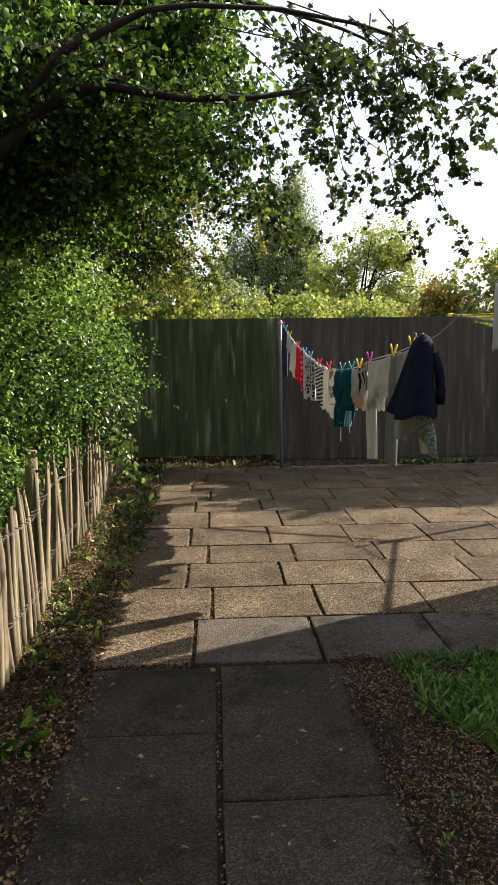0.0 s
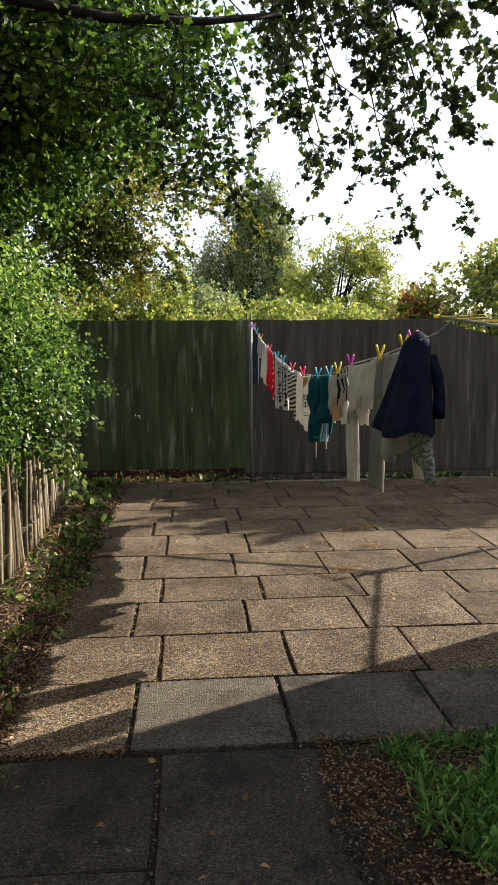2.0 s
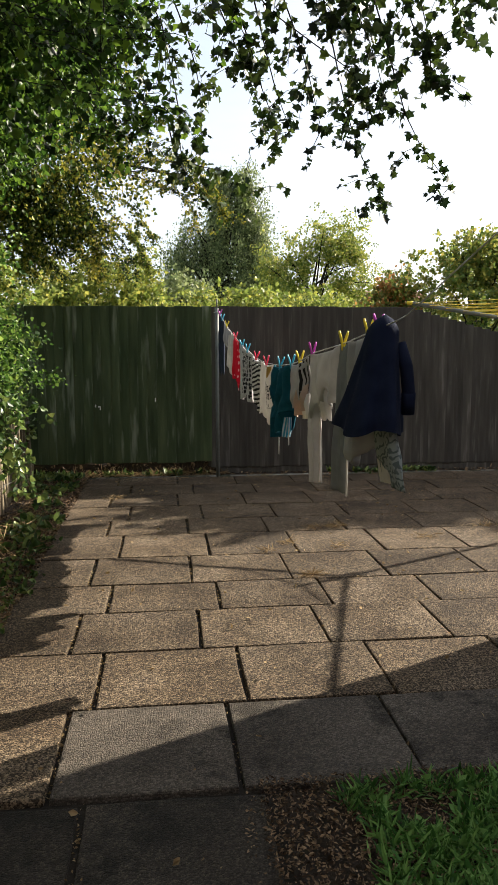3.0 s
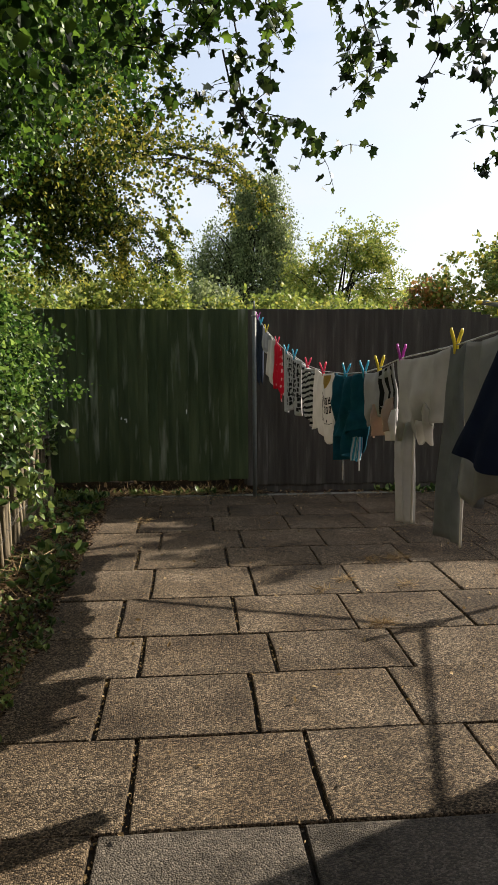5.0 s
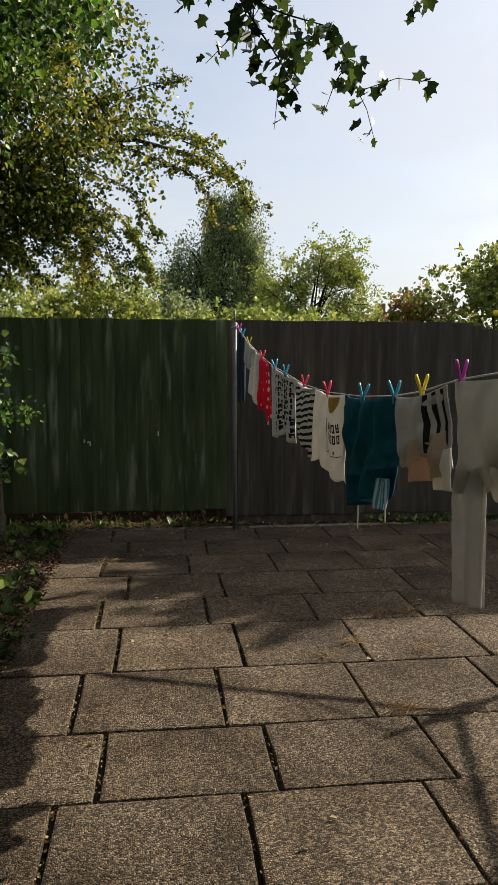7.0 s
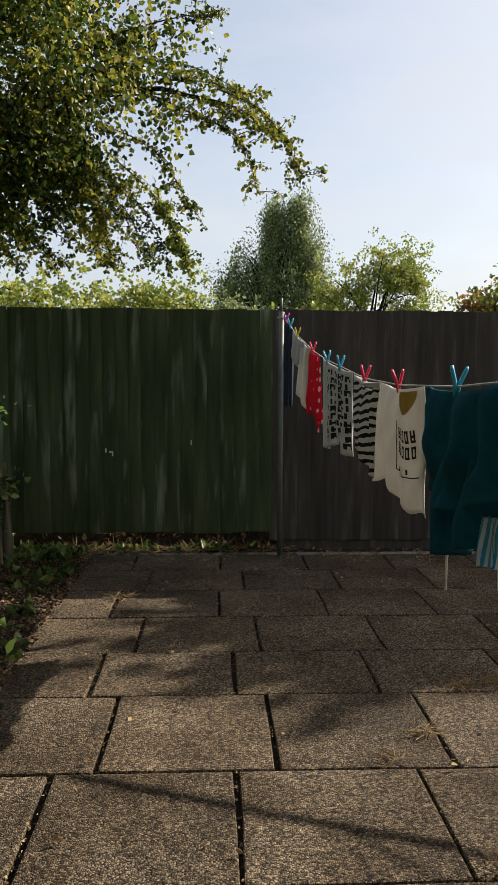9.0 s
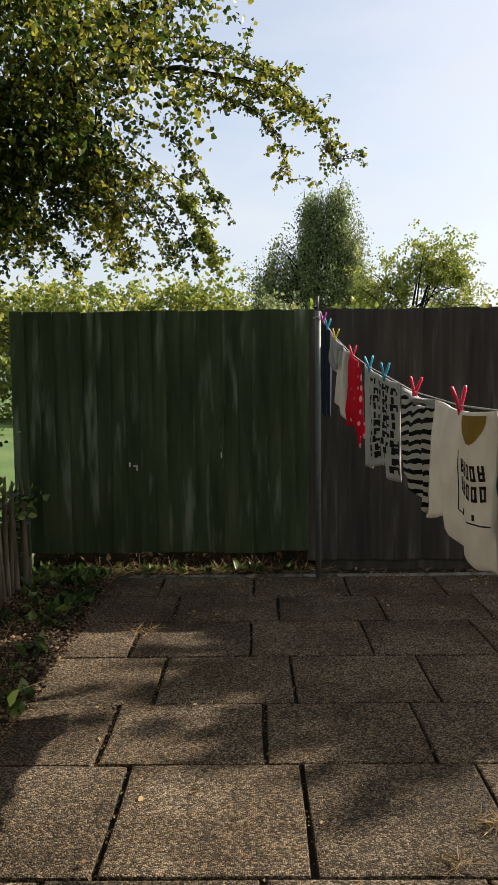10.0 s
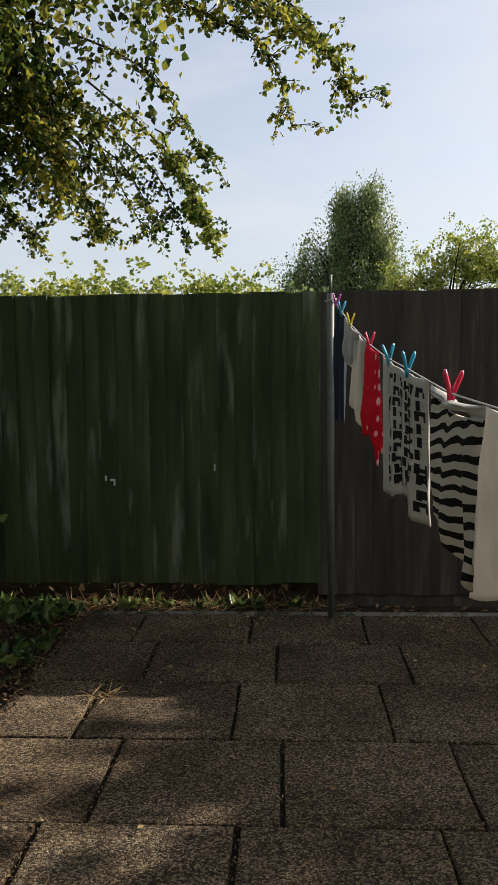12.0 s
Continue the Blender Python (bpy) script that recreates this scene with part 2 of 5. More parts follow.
# ---- materials ----
M_SLAB = material("aggregate_concrete", [(0.049, 0.034, 0.020), (0.090, 0.066, 0.041), (0.124, 0.095, 0.064)], 2.6, 0.92, 0.7, 60, random_amount=0.22, spec=0.2, detail=9, pebbles=(170, 0.25, 2.7), spots=(1.7, 0.5, 0.75, (0.054, 0.041, 0.027)), spot_rough=0.7)
M_SMOOTH = material("smooth_concrete", [(0.055, 0.045, 0.034), (0.105, 0.088, 0.068)], 2.5, 0.85, 0.6, 110, random_amount=0.1, spec=0.25, spots=(3.2, 0.5, 0.62, (0.026, 0.021, 0.014)), spot_rough=0.78, detail=9, pebbles=(170, 0.6, 1.8))
# browner path slabs, their colour also lowered to deepen the house shade
M_SHADED_PATH = material("shaded_path_concrete", [(0.034, 0.027, 0.019), (0.068, 0.056, 0.041)], 2.5, 0.85, 0.6, 110, random_amount=0.12, spec=0.25, spots=(3.2, 0.5, 0.62, (0.020, 0.017, 0.012)), spot_rough=0.78, detail=9, pebbles=(200, 0.5, 1.9))
M_MORTAR = material("pale_mortar", [(0.10, 0.095, 0.08), (0.26, 0.25, 0.22)], 9, 0.9, 0.8, 90, spots=(14, 0.5, 0.6, (0.05, 0.055, 0.035)))
M_JOINT = material("joint_soil", [(0.010, 0.008, 0.006), (0.030, 0.023, 0.015)], 30, 0.95, 0.8, 120)
M_SOIL = material("leafy_soil", [(0.014, 0.010, 0.007), (0.042, 0.029, 0.018)], 12, 0.95, 1.0, 90)
M_FIELD = material("field_grass", [(0.045, 0.085, 0.02), (0.075, 0.125, 0.03), (0.10, 0.14, 0.04)], 0.6, 0.9, 0.6, 30)
M_BOARD_G = material("green_stained_board", [(0.029, 0.045, 0.018), (0.051, 0.071, 0.030), (0.085, 0.108, 0.050)], 1.6, 0.85, 0.6, 40, random_amount=0.13, stretch=(7, 6, 0.9), spots=(1.7, 0.57, 0.72, (0.19, 0.21, 0.15)))
M_BOARD_B = material("weathered_board", [(0.036, 0.032, 0.026), (0.052, 0.046, 0.038), (0.075, 0.067, 0.057)], 2.0, 0.88, 0.6, 40, random_amount=0.2, stretch=(9, 6, 0.8), spots=(2.0, 0.6, 0.75, (0.12, 0.11, 0.095)))
M_POLE = plain("galvanised_steel", (0.12, 0.13, 0.12), 0.6, 0.15)
M_POST = material("dark_post_timber", [(0.016, 0.018, 0.010), (0.034, 0.034, 0.02)], 4, 0.85, 0.5, 60, stretch=(5, 5, 0.6))
M_PICKET = material("weathered_paling", [(0.068, 0.053, 0.032), (0.145, 0.117, 0.073), (0.27, 0.225, 0.145)], 3, 0.85, 0.6, 50, random_amount=0.25, stretch=(8, 8, 0.7))
M_WIRE = plain("galvanised_wire", (0.11, 0.10, 0.085), 0.7, 0.2)
M_BARK = material("bark", [(0.008, 0.0065, 0.005), (0.022, 0.018, 0.013)], 6, 0.92, 1.0, 40, stretch=(3, 3, 0.8))
M_WALL = material("rendered_wall", [(0.36, 0.33, 0.29), (0.45, 0.42, 0.37)], 2, 0.9, 0.4, 80)
M_ROOF = material("roof_tile", [(0.16, 0.075, 0.05), (0.24, 0.11, 0.075)], 3, 0.85, 0.5, 30)
M_YELLOW = plain("yellow_plastic", (0.75, 0.55, 0.03), 0.45)
M_LINE = plain("white_plastic_line", (0.4, 0.39, 0.36), 0.5)
L_OAK = leaf_material("maple_leaf", (0.008, 0.021, 0.005), (0.036, 0.085, 0.013), (0.18, 0.30, 0.035), 0.42)
# maple leaf again, darkened to read as a silhouette against the sky
L_BACKLIT = leaf_material("backlit_maple_leaf", (0.006, 0.013, 0.005), (0.022, 0.045, 0.011), (0.10, 0.145, 0.028), 0.25)
L_HEDGE = leaf_material("hedge_leaf", (0.009, 0.024, 0.006), (0.06, 0.135, 0.022), (0.30, 0.42, 0.09), 0.42, 0.35)
L_THORN = leaf_material("hawthorn_leaf", (0.010, 0.024, 0.006), (0.066, 0.108, 0.018), (0.36, 0.32, 0.045), 0.45)
L_BIRCH = leaf_material("birch_leaf", (0.05, 0.075, 0.03), (0.16, 0.20, 0.085), (0.33, 0.37, 0.16), 0.45)
L_YOUNG = leaf_material("yellowing_leaf", (0.1, 0.14, 0.03), (0.2, 0.25, 0.05), (0.40, 0.38, 0.08), 0.5)
L_RED = leaf_material("reddening_leaf", (0.08, 0.12, 0.03), (0.17, 0.18, 0.045), (0.42, 0.17, 0.06), 0.45)
L_LAUREL = leaf_material("laurel_leaf", (0.06, 0.1, 0.025), (0.17, 0.22, 0.045), (0.38, 0.33, 0.08), 0.45, 0.35)
L_GRASS = leaf_material("grass_blade", (0.015, 0.05, 0.012), (0.065, 0.17, 0.03), (0.22, 0.38, 0.10), 0.35)
L_LITTER = leaf_material("dead_leaf", (0.013, 0.008, 0.005), (0.075, 0.044, 0.022), (0.32, 0.22, 0.125), 0.1, 0.8)
L_STRAW = leaf_material("dry_grass", (0.14, 0.09, 0.04), (0.28, 0.19, 0.09), (0.42, 0.31, 0.16), 0.25, 0.8)
L_IVY = leaf_material("ivy_leaf", (0.018, 0.04, 0.012), (0.06, 0.11, 0.028), (0.24, 0.29, 0.08), 0.3, 0.3)

# ---- ground ----
ground = part("ground", mesh_of("ground", [(-400, -60, -0.05), (400, -60, -0.05), (400, 900, -0.05), (-400, 900, -0.05)], [(0, 1, 2, 3)]), M_FIELD, None)
tagged(ground, "rough green grass field beyond the garden", "grass", kind="structure")


def soil_bed(name, x0, x1, y0, y1, label, height=0.05):
    nx, ny = 14, max(8, int((y1 - y0) / 0.14))
    verts, faces = [], []
    for j in range(ny + 1):
        for i in range(nx + 1):
            u, v = i / nx, j / ny
            x, y = x0 + (x1 - x0) * u, y0 + (y1 - y0) * v
            edge = min(u, 1 - u, 0.25) * 4
            z = -0.03 + height * edge + 0.035 * noise.noise(Vector((x * 3, y * 3, 0.3))) * edge
            verts.append((x, y, z))
    for j in range(ny):
        for i in range(nx):
            a = j * (nx + 1) + i
            faces.append((a, a + 1, a + nx + 2, a + nx + 1))
    ob = part(name, mesh_of(name, verts, faces, smooth=True), M_SOIL, None)
    return tagged(ob, label, "soil bed", kind="structure")


soil_bed("ground_bed", -2.6, -0.425, -2.0, 9.5, "dark soil bed strewn with dead leaves beside the paling fence")
soil_bed("ground_border", 0.72, 3.4, -2.0, 3.62, "dark soil and leaf litter beside the slab path", 0.04)
soil_bed("ground_strip", -1.2, 6.6, 9.47, 9.62, "narrow strip of rubble under the boundary fence", 0.03)

# ---- building that shades the near garden, never in view ----
house = thing("house", "plain rendered house wall shading the near end of the garden", "house", (0, 0, 0))
bm = bmesh.new()
bevel_box(bm, (3.0, 9.0, 2.65), (4.5, 0.72, 1.325), 0.01)
part("wall", bm, M_WALL, house)
bm = bmesh.new()
bevel_box(bm, (3.04, 9.04, 0.1), (4.5, 0.72, 2.7), 0.02)
part("roof", bm, M_ROOF, house)
M_BRICK = material("dark_brick", [(0.11, 0.07, 0.05), (0.17, 0.11, 0.08)], 4, 0.9, 0.6, 40)
# added out of view behind the camera, to block sky light and deepen shade
sky_blocker = thing("house", "unseen plain brick block added behind the path to cut sky light", "house", (0, 0, 0))
bm = bmesh.new()
bevel_box(bm, (14, 3.0, 5.4), (-1.0, -4.2, 2.7), 0.01)
part("wall", bm, M_BRICK, sky_blocker)
bm = bmesh.new()
bevel_box(bm, (14.4, 3.4, 0.14), (-1.0, -4.2, 5.47), 0.02)
part("roof", bm, M_ROOF, sky_blocker)


# ---- boundary fence ----
def fence_top(x):
    return 1.83 if x < 3.1 else 1.83 - 0.26 * (x - 3.1)


fence = thing("wall_fence", "tall dark stained feather-edge board fence with weathered streaks", "fence", (0, 0, 0), kind="structure")
FENCE_Y = 9.6

# ---- far trees ----
def limb_tree(name, label, at, height, limbs, crown, bark, leaf, trunk_r=0.2, trunk_top=0.75, category="tree"):
    """A tapered trunk, limbs to given ends, and a crown mesh already made."""
    tree = thing(name, label, category, at)
    pts = [(0.04 * height * noise.noise(Vector((at[0], i * 0.7, 1))), 0.04 * height * noise.noise(Vector((at[1], i * 0.7, 5))), height * trunk_top * i / 8) for i in range(9)]
    pts[0] = (0, 0, -0.1)
    v, f = tube(pts, [trunk_r * (1 - 0.085 * i) for i in range(9)], 9)
    part("trunk", mesh_of("trunk", v, f, bark, True), bark, tree)
    for e, start in limbs:
        p0 = Vector(pts[start])
        p3 = Vector(e)
        mid = (p0 + p3) / 2 + Vector((0, 0, 0.12 * (p3 - p0).length))
        q = [p0, (p0 * 0.55 + mid * 0.45), mid, (mid * 0.5 + p3 * 0.5) + Vector((0, 0, 0.04 * height * 0.3)), p3]
        v, f = tube(q, [trunk_r * k for k in (0.45, 0.38, 0.28, 0.18, 0.06)], 6)
        part("limb", mesh_of("limb", v, f, bark, True), bark, tree)
    if crown is not None:
        part("crown", crown, leaf, tree)
    return tree


def far_tree(name, label, x, y, blobs, per, leaf_len, leaf, trunk_r, height, droop=0.3, clumps=900, reach=0.7, hollow=0.45, holes=None):
    cs = np.concatenate([blob(int(clumps * w), c, r, hollow, 0.85, 1.4) for c, r, w in blobs])
    if holes:
        cs = carve(cs, holes[0], holes[1], x)
    at, ways, ln, wd = sprays(cs, per, reach, droop, leaf_len, 0.38, 0.12 * reach)
    crown = leaf_mesh("crown", at, ways, ln, wd, leaf)
    limbs = [((c[0] + r[0] * 0.3 * random.uniform(-1, 1), c[1], c[2] + r[2] * 0.3), random.choice((3, 4, 5, 6))) for c, r, w in blobs]
    limbs += [((c[0] + r[0] * random.uniform(-0.8, 0.8), c[1] + r[1] * random.uniform(-0.8, 0.8), c[2] + r[2] * random.uniform(-0.2, 0.8)), random.choice((2, 3, 4, 5))) for c, r, w in blobs for _ in range(3)]
    return limb_tree(name, label, (x, y, -0.05), height, limbs, crown, M_BARK, leaf, trunk_r)


# birch beyond the fence
far_tree("birch_tree", "tall grey-green birch with hanging twigs beyond the fence", 4.6, 58,
         [((0.2, 0, 13.3), (0.9, 0.9, 2.0), 0.5), ((1.9, 0, 13.6), (1.0, 1.0, 2.3), 0.7), ((1.2, 0, 11.2), (1.9, 1.6, 2.3), 0.9), ((2.7, 0, 10.0), (1.2, 1.2, 2.5), 0.5), ((-0.6, 0, 10.0), (1.2, 1.1, 2.3), 0.5), ((-2.1, 0, 9.6), (0.9, 1.1, 2.0), 0.4),
          ((-3.2, 0, 7.6), (1.2, 1.3, 2.6), 0.7), ((-1.8, 0, 7.0), (1.4, 1.4, 2.6), 0.6), ((1.0, 0, 7.4), (2.7, 2.2, 3.2), 1.0), ((3.6, 0, 6.8), (1.3, 1.4, 2.6), 0.6), ((4.9, 0, 5.6), (1.4, 1.4, 2.2), 0.5), ((0.6, 0, 4.4), (4.2, 2.5, 3.4), 1.1)],
         34, 0.15, L_BIRCH, 0.24, 15.5, 2.6, 420, 1.5, 0.1, ((1.1, 0.5, 0.5), -0.14))
far_tree("young_tree", "open yellow-green young tree with pale upright limbs beyond the fence", 9.4, 46,
         [((-1.6, 0, 5.9), (2.0, 1.8, 2.3), 0.8), ((1.2, 0, 7.2), (1.8, 1.6, 2.2), 0.9), ((2.5, 0, 5.6), (1.6, 1.5, 2.2), 0.7), ((0, 0, 3.6), (3.2, 2, 2.4), 0.9)],
         22, 0.15, L_YOUNG, 0.14, 9.0, 0.1, 440, 0.9, 0.2, ((0.9, 0.6, 0.9), -0.05))
for k, (x, y, w, h, lf) in enumerate([(-6.5, 30, 3.4, 4.9, L_YOUNG), (-2.2, 33, 3.0, 5.2, L_YOUNG), (0.6, 36, 2.6, 4.6, L_BIRCH), (2.6, 30, 2.6, 3.6, L_YOUNG), (5.6, 32, 3.2, 3.6, L_YOUNG), (8.0, 34, 3.2, 3.6, L_YOUNG), (13.2, 34, 3.2, 3.2, L_BIRCH), (-11.5, 32, 3.6, 5.0, L_BIRCH)]):
    far_tree("shrub_tree", "dense yellow-green hedge tree in the field behind the fence", x, y,
             [((0, 0, h * 0.45), (w, w * 0.7, h * 0.5), 1.0), ((w * 0.35, 0, h * 0.7), (w * 0.55, w * 0.5, h * 0.3), 0.5), ((-w * 0.4, 0, h * 0.65), (w * 0.5, w * 0.5, h * 0.3), 0.5)],
             15, 0.165, lf, 0.12, h * 0.8, 0.2, 420, 0.6)
far_tree("red_leaved_shrub", "shrub turning orange and red behind the fence", 5.45, 18.2,
         [((0, 0, 1.8), (0.7, 0.6, 0.8), 0.9), ((0.2, 0, 2.4), (0.3, 0.3, 0.6), 0.4)], 20, 0.10, L_RED, 0.05, 2.6, -0.3, 190, 0.4)
far_tree("laurel_shrub", "large glossy green shrub with reddish tips behind the fence", 7.4, 18.0,
         [((0, 0, 2.2), (1.7, 1.3, 1.5), 1.0), ((0.4, 0, 3.2), (1.0, 0.8, 0.7), 0.6), ((2.4, 0, 2.2), (1.8, 1.3, 1.6), 0.9)], 24, 0.10, L_LAUREL, 0.07, 3.2, -0.3, 380, 0.4)

# roofs far beyond the field
cottage = thing("cottage", "distant house with a dark pitched roof and chimney", "house", (21.5, 72, 0))
bm = bmesh.new()
bevel_box(bm, (7, 6, 4.6), (0, 0, 2.3), 0.02)
part("wall", bm, M_WALL, cottage)
part("roof", mesh_of("roof", [(-3.8, -3.3, 4.5), (3.8, -3.3, 4.5), (3.8, 3.3, 4.5), (-3.8, 3.3, 4.5), (-3.4, 0, 6.7), (3.4, 0, 6.7)], [(0, 1, 5, 4), (2, 3, 4, 5), (1, 2, 5), (3, 0, 4), (3, 2, 1, 0)]), M_ROOF, cottage)
bm = bmesh.new()
bevel_box(bm, (0.8, 0.8, 1.6), (-0.3, 0, 6.9), 0.03)
part("chimney", bm, M_ROOF, cottage)

# ---- near maple over the path: limbs from the hedge side, leaves in lobed sprays ----
def curve(a, b, lift, n=7, wob=0.06, seed=0):
    a, b = Vector(a), Vector(b)
    out = []
    for i in range(n):
        t = i / (n - 1)
        p = a.lerp(b, t) + Vector((0, 0, lift * 4 * t * (1 - t)))
        w = wob * (a - b).length * math.sin(math.pi * t)
        p += Vector((noise.noise(Vector((seed, i * 0.6, 0))), noise.noise(Vector((seed, i * 0.6, 9))), noise.noise(Vector((seed, i * 0.6, 17))))) * w
        out.append(p)
    return out


maple = thing("maple_tree", "shady tree leaning over the path with dark lobed leaves", "tree", (-2.0, 3.0, 0))
v, f = tube(curve((0, 0, -0.05), (0.15, -0.1, 3.2), 0.0, 8, 0.05, 3), [0.17, 0.15, 0.14, 0.13, 0.12, 0.11, 0.1, 0.08], 10)
part("trunk", mesh_of("trunk", v, f, M_BARK, True), M_BARK, maple)

def bent(a, way):
    """Nine points evenly along a bent line through a and the points of way."""
    knots = [Vector(a)] + [Vector(p) for p in way]
    out = []
    for i in range(9):
        t = i / 8 * (len(knots) - 1)
        k = min(int(t), len(knots) - 2)
        p0, p1, p2, p3 = knots[max(k - 1, 0)], knots[k], knots[k + 1], knots[min(k + 2, len(knots) - 1)]
        f = t - k
        out.append(0.5 * (2 * p1 + (p2 - p0) * f + (2 * p0 - 5 * p1 + 4 * p2 - p3) * f * f + (3 * p1 - p0 - 3 * p2 + p3) * f ** 3))
    return out


for (a, b, r0, sd) in [((0.15, -0.1, 2.2), (2.3, 1.3, 3.0), 0.05, 5), ((0.1, 0, 2.6), (0.9, 1.3, 3.5), 0.05, 8), ((0.15, -0.1, 3.1), (2.9, 1.1, 3.2), 0.04, 11), ((1.6, 0.8, 2.95), (3.3, 1.4, 2.9), 0.022, 14)]:
    pts = curve(a, b, 0.12, 8, 0.10, sd)
    v, f = tube(pts, [r0 * (1 - 0.125 * i) for i in range(8)], 7)
    part("limb", mesh_of("limb", v, f, M_BARK, True), M_BARK, maple)
for a, way, r0 in [((0.08, 0.0, 1.3), [(1.23, 0.45, 2.17), (1.47, 0.5, 2.40), (1.70, 0.5, 2.49), (2.15, 0.55, 2.45), (2.6, 0.7, 2.55)], 0.035), ((1.40, 0.48, 2.33), [(1.50, 0.5, 2.57), (1.81, 0.5, 2.735), (2.03, 0.5, 2.80), (2.6, 0.7, 2.86), (3.1, 0.85, 2.8)], 0.021),
                   ((1.70, 0.5, 2.49), [(1.73, 0.5, 2.6), (1.78, 0.52, 2.78), (1.9, 0.6, 3.0)], 0.014), ((1.23, 0.45, 2.17), [(1.3, 0.6, 2.3), (1.32, 0.9, 2.6), (1.5, 1.3, 2.9)], 0.028)]:
    pts = bent(a, way)
    v, f = tube(pts, [r0 * (1 - 0.09 * i) for i in range(9)], 8)
    part("limb", mesh_of("limb", v, f, M_BARK, True), M_BARK, maple)


def hanging_twigs(parent, twigs, leaf, leaf_len, per_metre, mat_bark, lobed, ratio, side_len=0.16, side_n=7, r=0.007):
    """Twigs with side shoots and leaves set along all of them. twigs: start, end, lift."""
    wood, spots, ways = [], [], []
    for k, (a, b, lift) in enumerate(twigs):
        pts = curve(a, b, lift, 9, 0.09, k * 1.7 + 3) if lift is not None else bent(a, b)
        wood.append(tube(pts, [r * (1 - 0.09 * i) for i in range(9)], 5))
        length = sum((Vector(pts[i + 1]) - Vector(pts[i])).length for i in range(8))
        lines = [pts]
        for s in range(int(side_n * length / 0.7)):
            i = random.randint(2, 8)
            p = pts[i]
            d = Vector((random.gauss(0, 1), random.gauss(0, 1), random.gauss(-0.5, 0.6))).normalized() * side_len * random.uniform(0.5, 1.6)
            q = [p, p + d * 0.5 + Vector((0, 0, 0.02)), p + d]
            wood.append(tube(q, [r * 0.45, r * 0.35, r * 0.2], 4))
            lines.append(q)
        for q in lines:
            span = sum((Vector(q[i + 1]) - Vector(q[i])).length for i in range(len(q) - 1))
            for _ in range(int(per_metre * span) + 1):
                t = (random.random() ** 0.7) * (len(q) - 1.001)
                i = int(t)
                p = Vector(q[i]).lerp(Vector(q[i + 1]), t - i)
                spots.append(p + Vector([random.gauss(0, 0.012) for _ in range(3)]))
                w = Vector((random.gauss(0, 1), random.gauss(0, 1), random.gauss(-0.7, 0.6)))
                ways.append(w)
    v, f = join(wood)
    part("twig", mesh_of("twig", v, f, mat_bark), mat_bark, parent)
    n = len(spots)
    ln = leaf_len * (0.6 + 0.7 * rng.random(n))
    part("foliage", leaf_mesh("foliage", np.array(spots), np.array(ways), ln, ln * ratio, leaf, 0.14 if lobed else 0.3, lobed), leaf, parent)


def rel(p, o):
    return (p[0] - o[0], p[1] - o[1], p[2] - o[2])


MO = (-2.0, 3.0, 0)
# each twig: where it leaves the bough, then the points that it hangs through
tw = [((0.95, 3.85, 2.85), [(1.12, 3.9, 2.45), (1.24, 3.93, 2.12), (1.40, 3.95, 1.93)]), ((0.9, 4.0, 2.8), [(1.02, 4.1, 2.4), (1.12, 4.2, 2.15), (1.265, 4.32, 1.95)]),
      ((0.6, 4.0, 2.8), [(0.76, 4.1, 2.56), (1.06, 3.98, 2.29), (1.12, 4.0, 2.12)]), ((0.55, 4.0, 2.75), [(0.70, 4.12, 2.5), (0.79, 4.22, 2.29), (0.87, 4.38, 2.22)]),
      ((0.4, 4.3, 2.8), [(0.52, 4.4, 2.55), (0.57, 4.48, 2.38), (0.57, 4.4, 2.14)]), ((0.42, 4.6, 2.7), [(0.49, 4.59, 2.34), (0.50, 4.55, 2.14), (0.66, 4.55, 2.10), (0.79, 4.79, 2.06)]),
      ((0.44, 4.55, 2.3), [(0.48, 4.55, 2.14), (0.55, 4.57, 2.05), (0.62, 4.66, 2.0)]), ((0.6, 4.4, 2.75), [(0.75, 4.45, 2.45), (0.86, 4.6, 2.27)]), ((0.75, 4.3, 2.7), [(0.85, 4.4, 2.4), (0.93, 4.47, 2.24)]),
      ((0.75, 4.05, 2.75), [(0.9, 4.08, 2.4), (0.98, 4.12, 2.15)]), ((1.0, 3.8, 2.85), [(1.2, 3.82, 2.68), (1.34, 3.86, 2.5), (1.44, 3.9, 2.36)]), ((1.05, 3.8, 2.8), [(1.2, 3.9, 2.5), (1.34, 3.95, 2.25)]),
      ((0.9, 3.75, 2.9), [(1.1, 3.8, 2.7), (1.25, 3.85, 2.45), (1.3, 3.9, 2.25)]), ((0.8, 3.9, 2.8), [(0.98, 3.95, 2.6), (1.12, 4.0, 2.4), (1.2, 4.05, 2.2)]), ((0.7, 3.9, 2.85), [(0.88, 3.95, 2.65), (0.95, 4.0, 2.45)]),
      ((0.3, 4.0, 2.85), [(0.5, 4.05, 2.7), (0.68, 4.1, 2.5), (0.74, 4.15, 2.36)]), ((0.2, 4.1, 2.8), [(0.38, 4.2, 2.6), (0.48, 4.3, 2.4)]), ((0.1, 4.4, 2.8), [(0.3, 4.5, 2.6), (0.36, 4.55, 2.4)]),
      ((0.2, 3.7, 2.8), [(0.5, 3.6, 2.7), (0.8, 3.5, 2.58)]), ((0.5, 3.8, 2.95), [(0.9, 3.75, 2.8), (1.2, 3.7, 2.7), (1.4, 3.72, 2.6)]), ((1.0, 3.95, 2.85), [(1.3, 4.0, 2.7), (1.5, 4.02, 2.55)])]
tw = [(a, w, None) for a, w in tw]
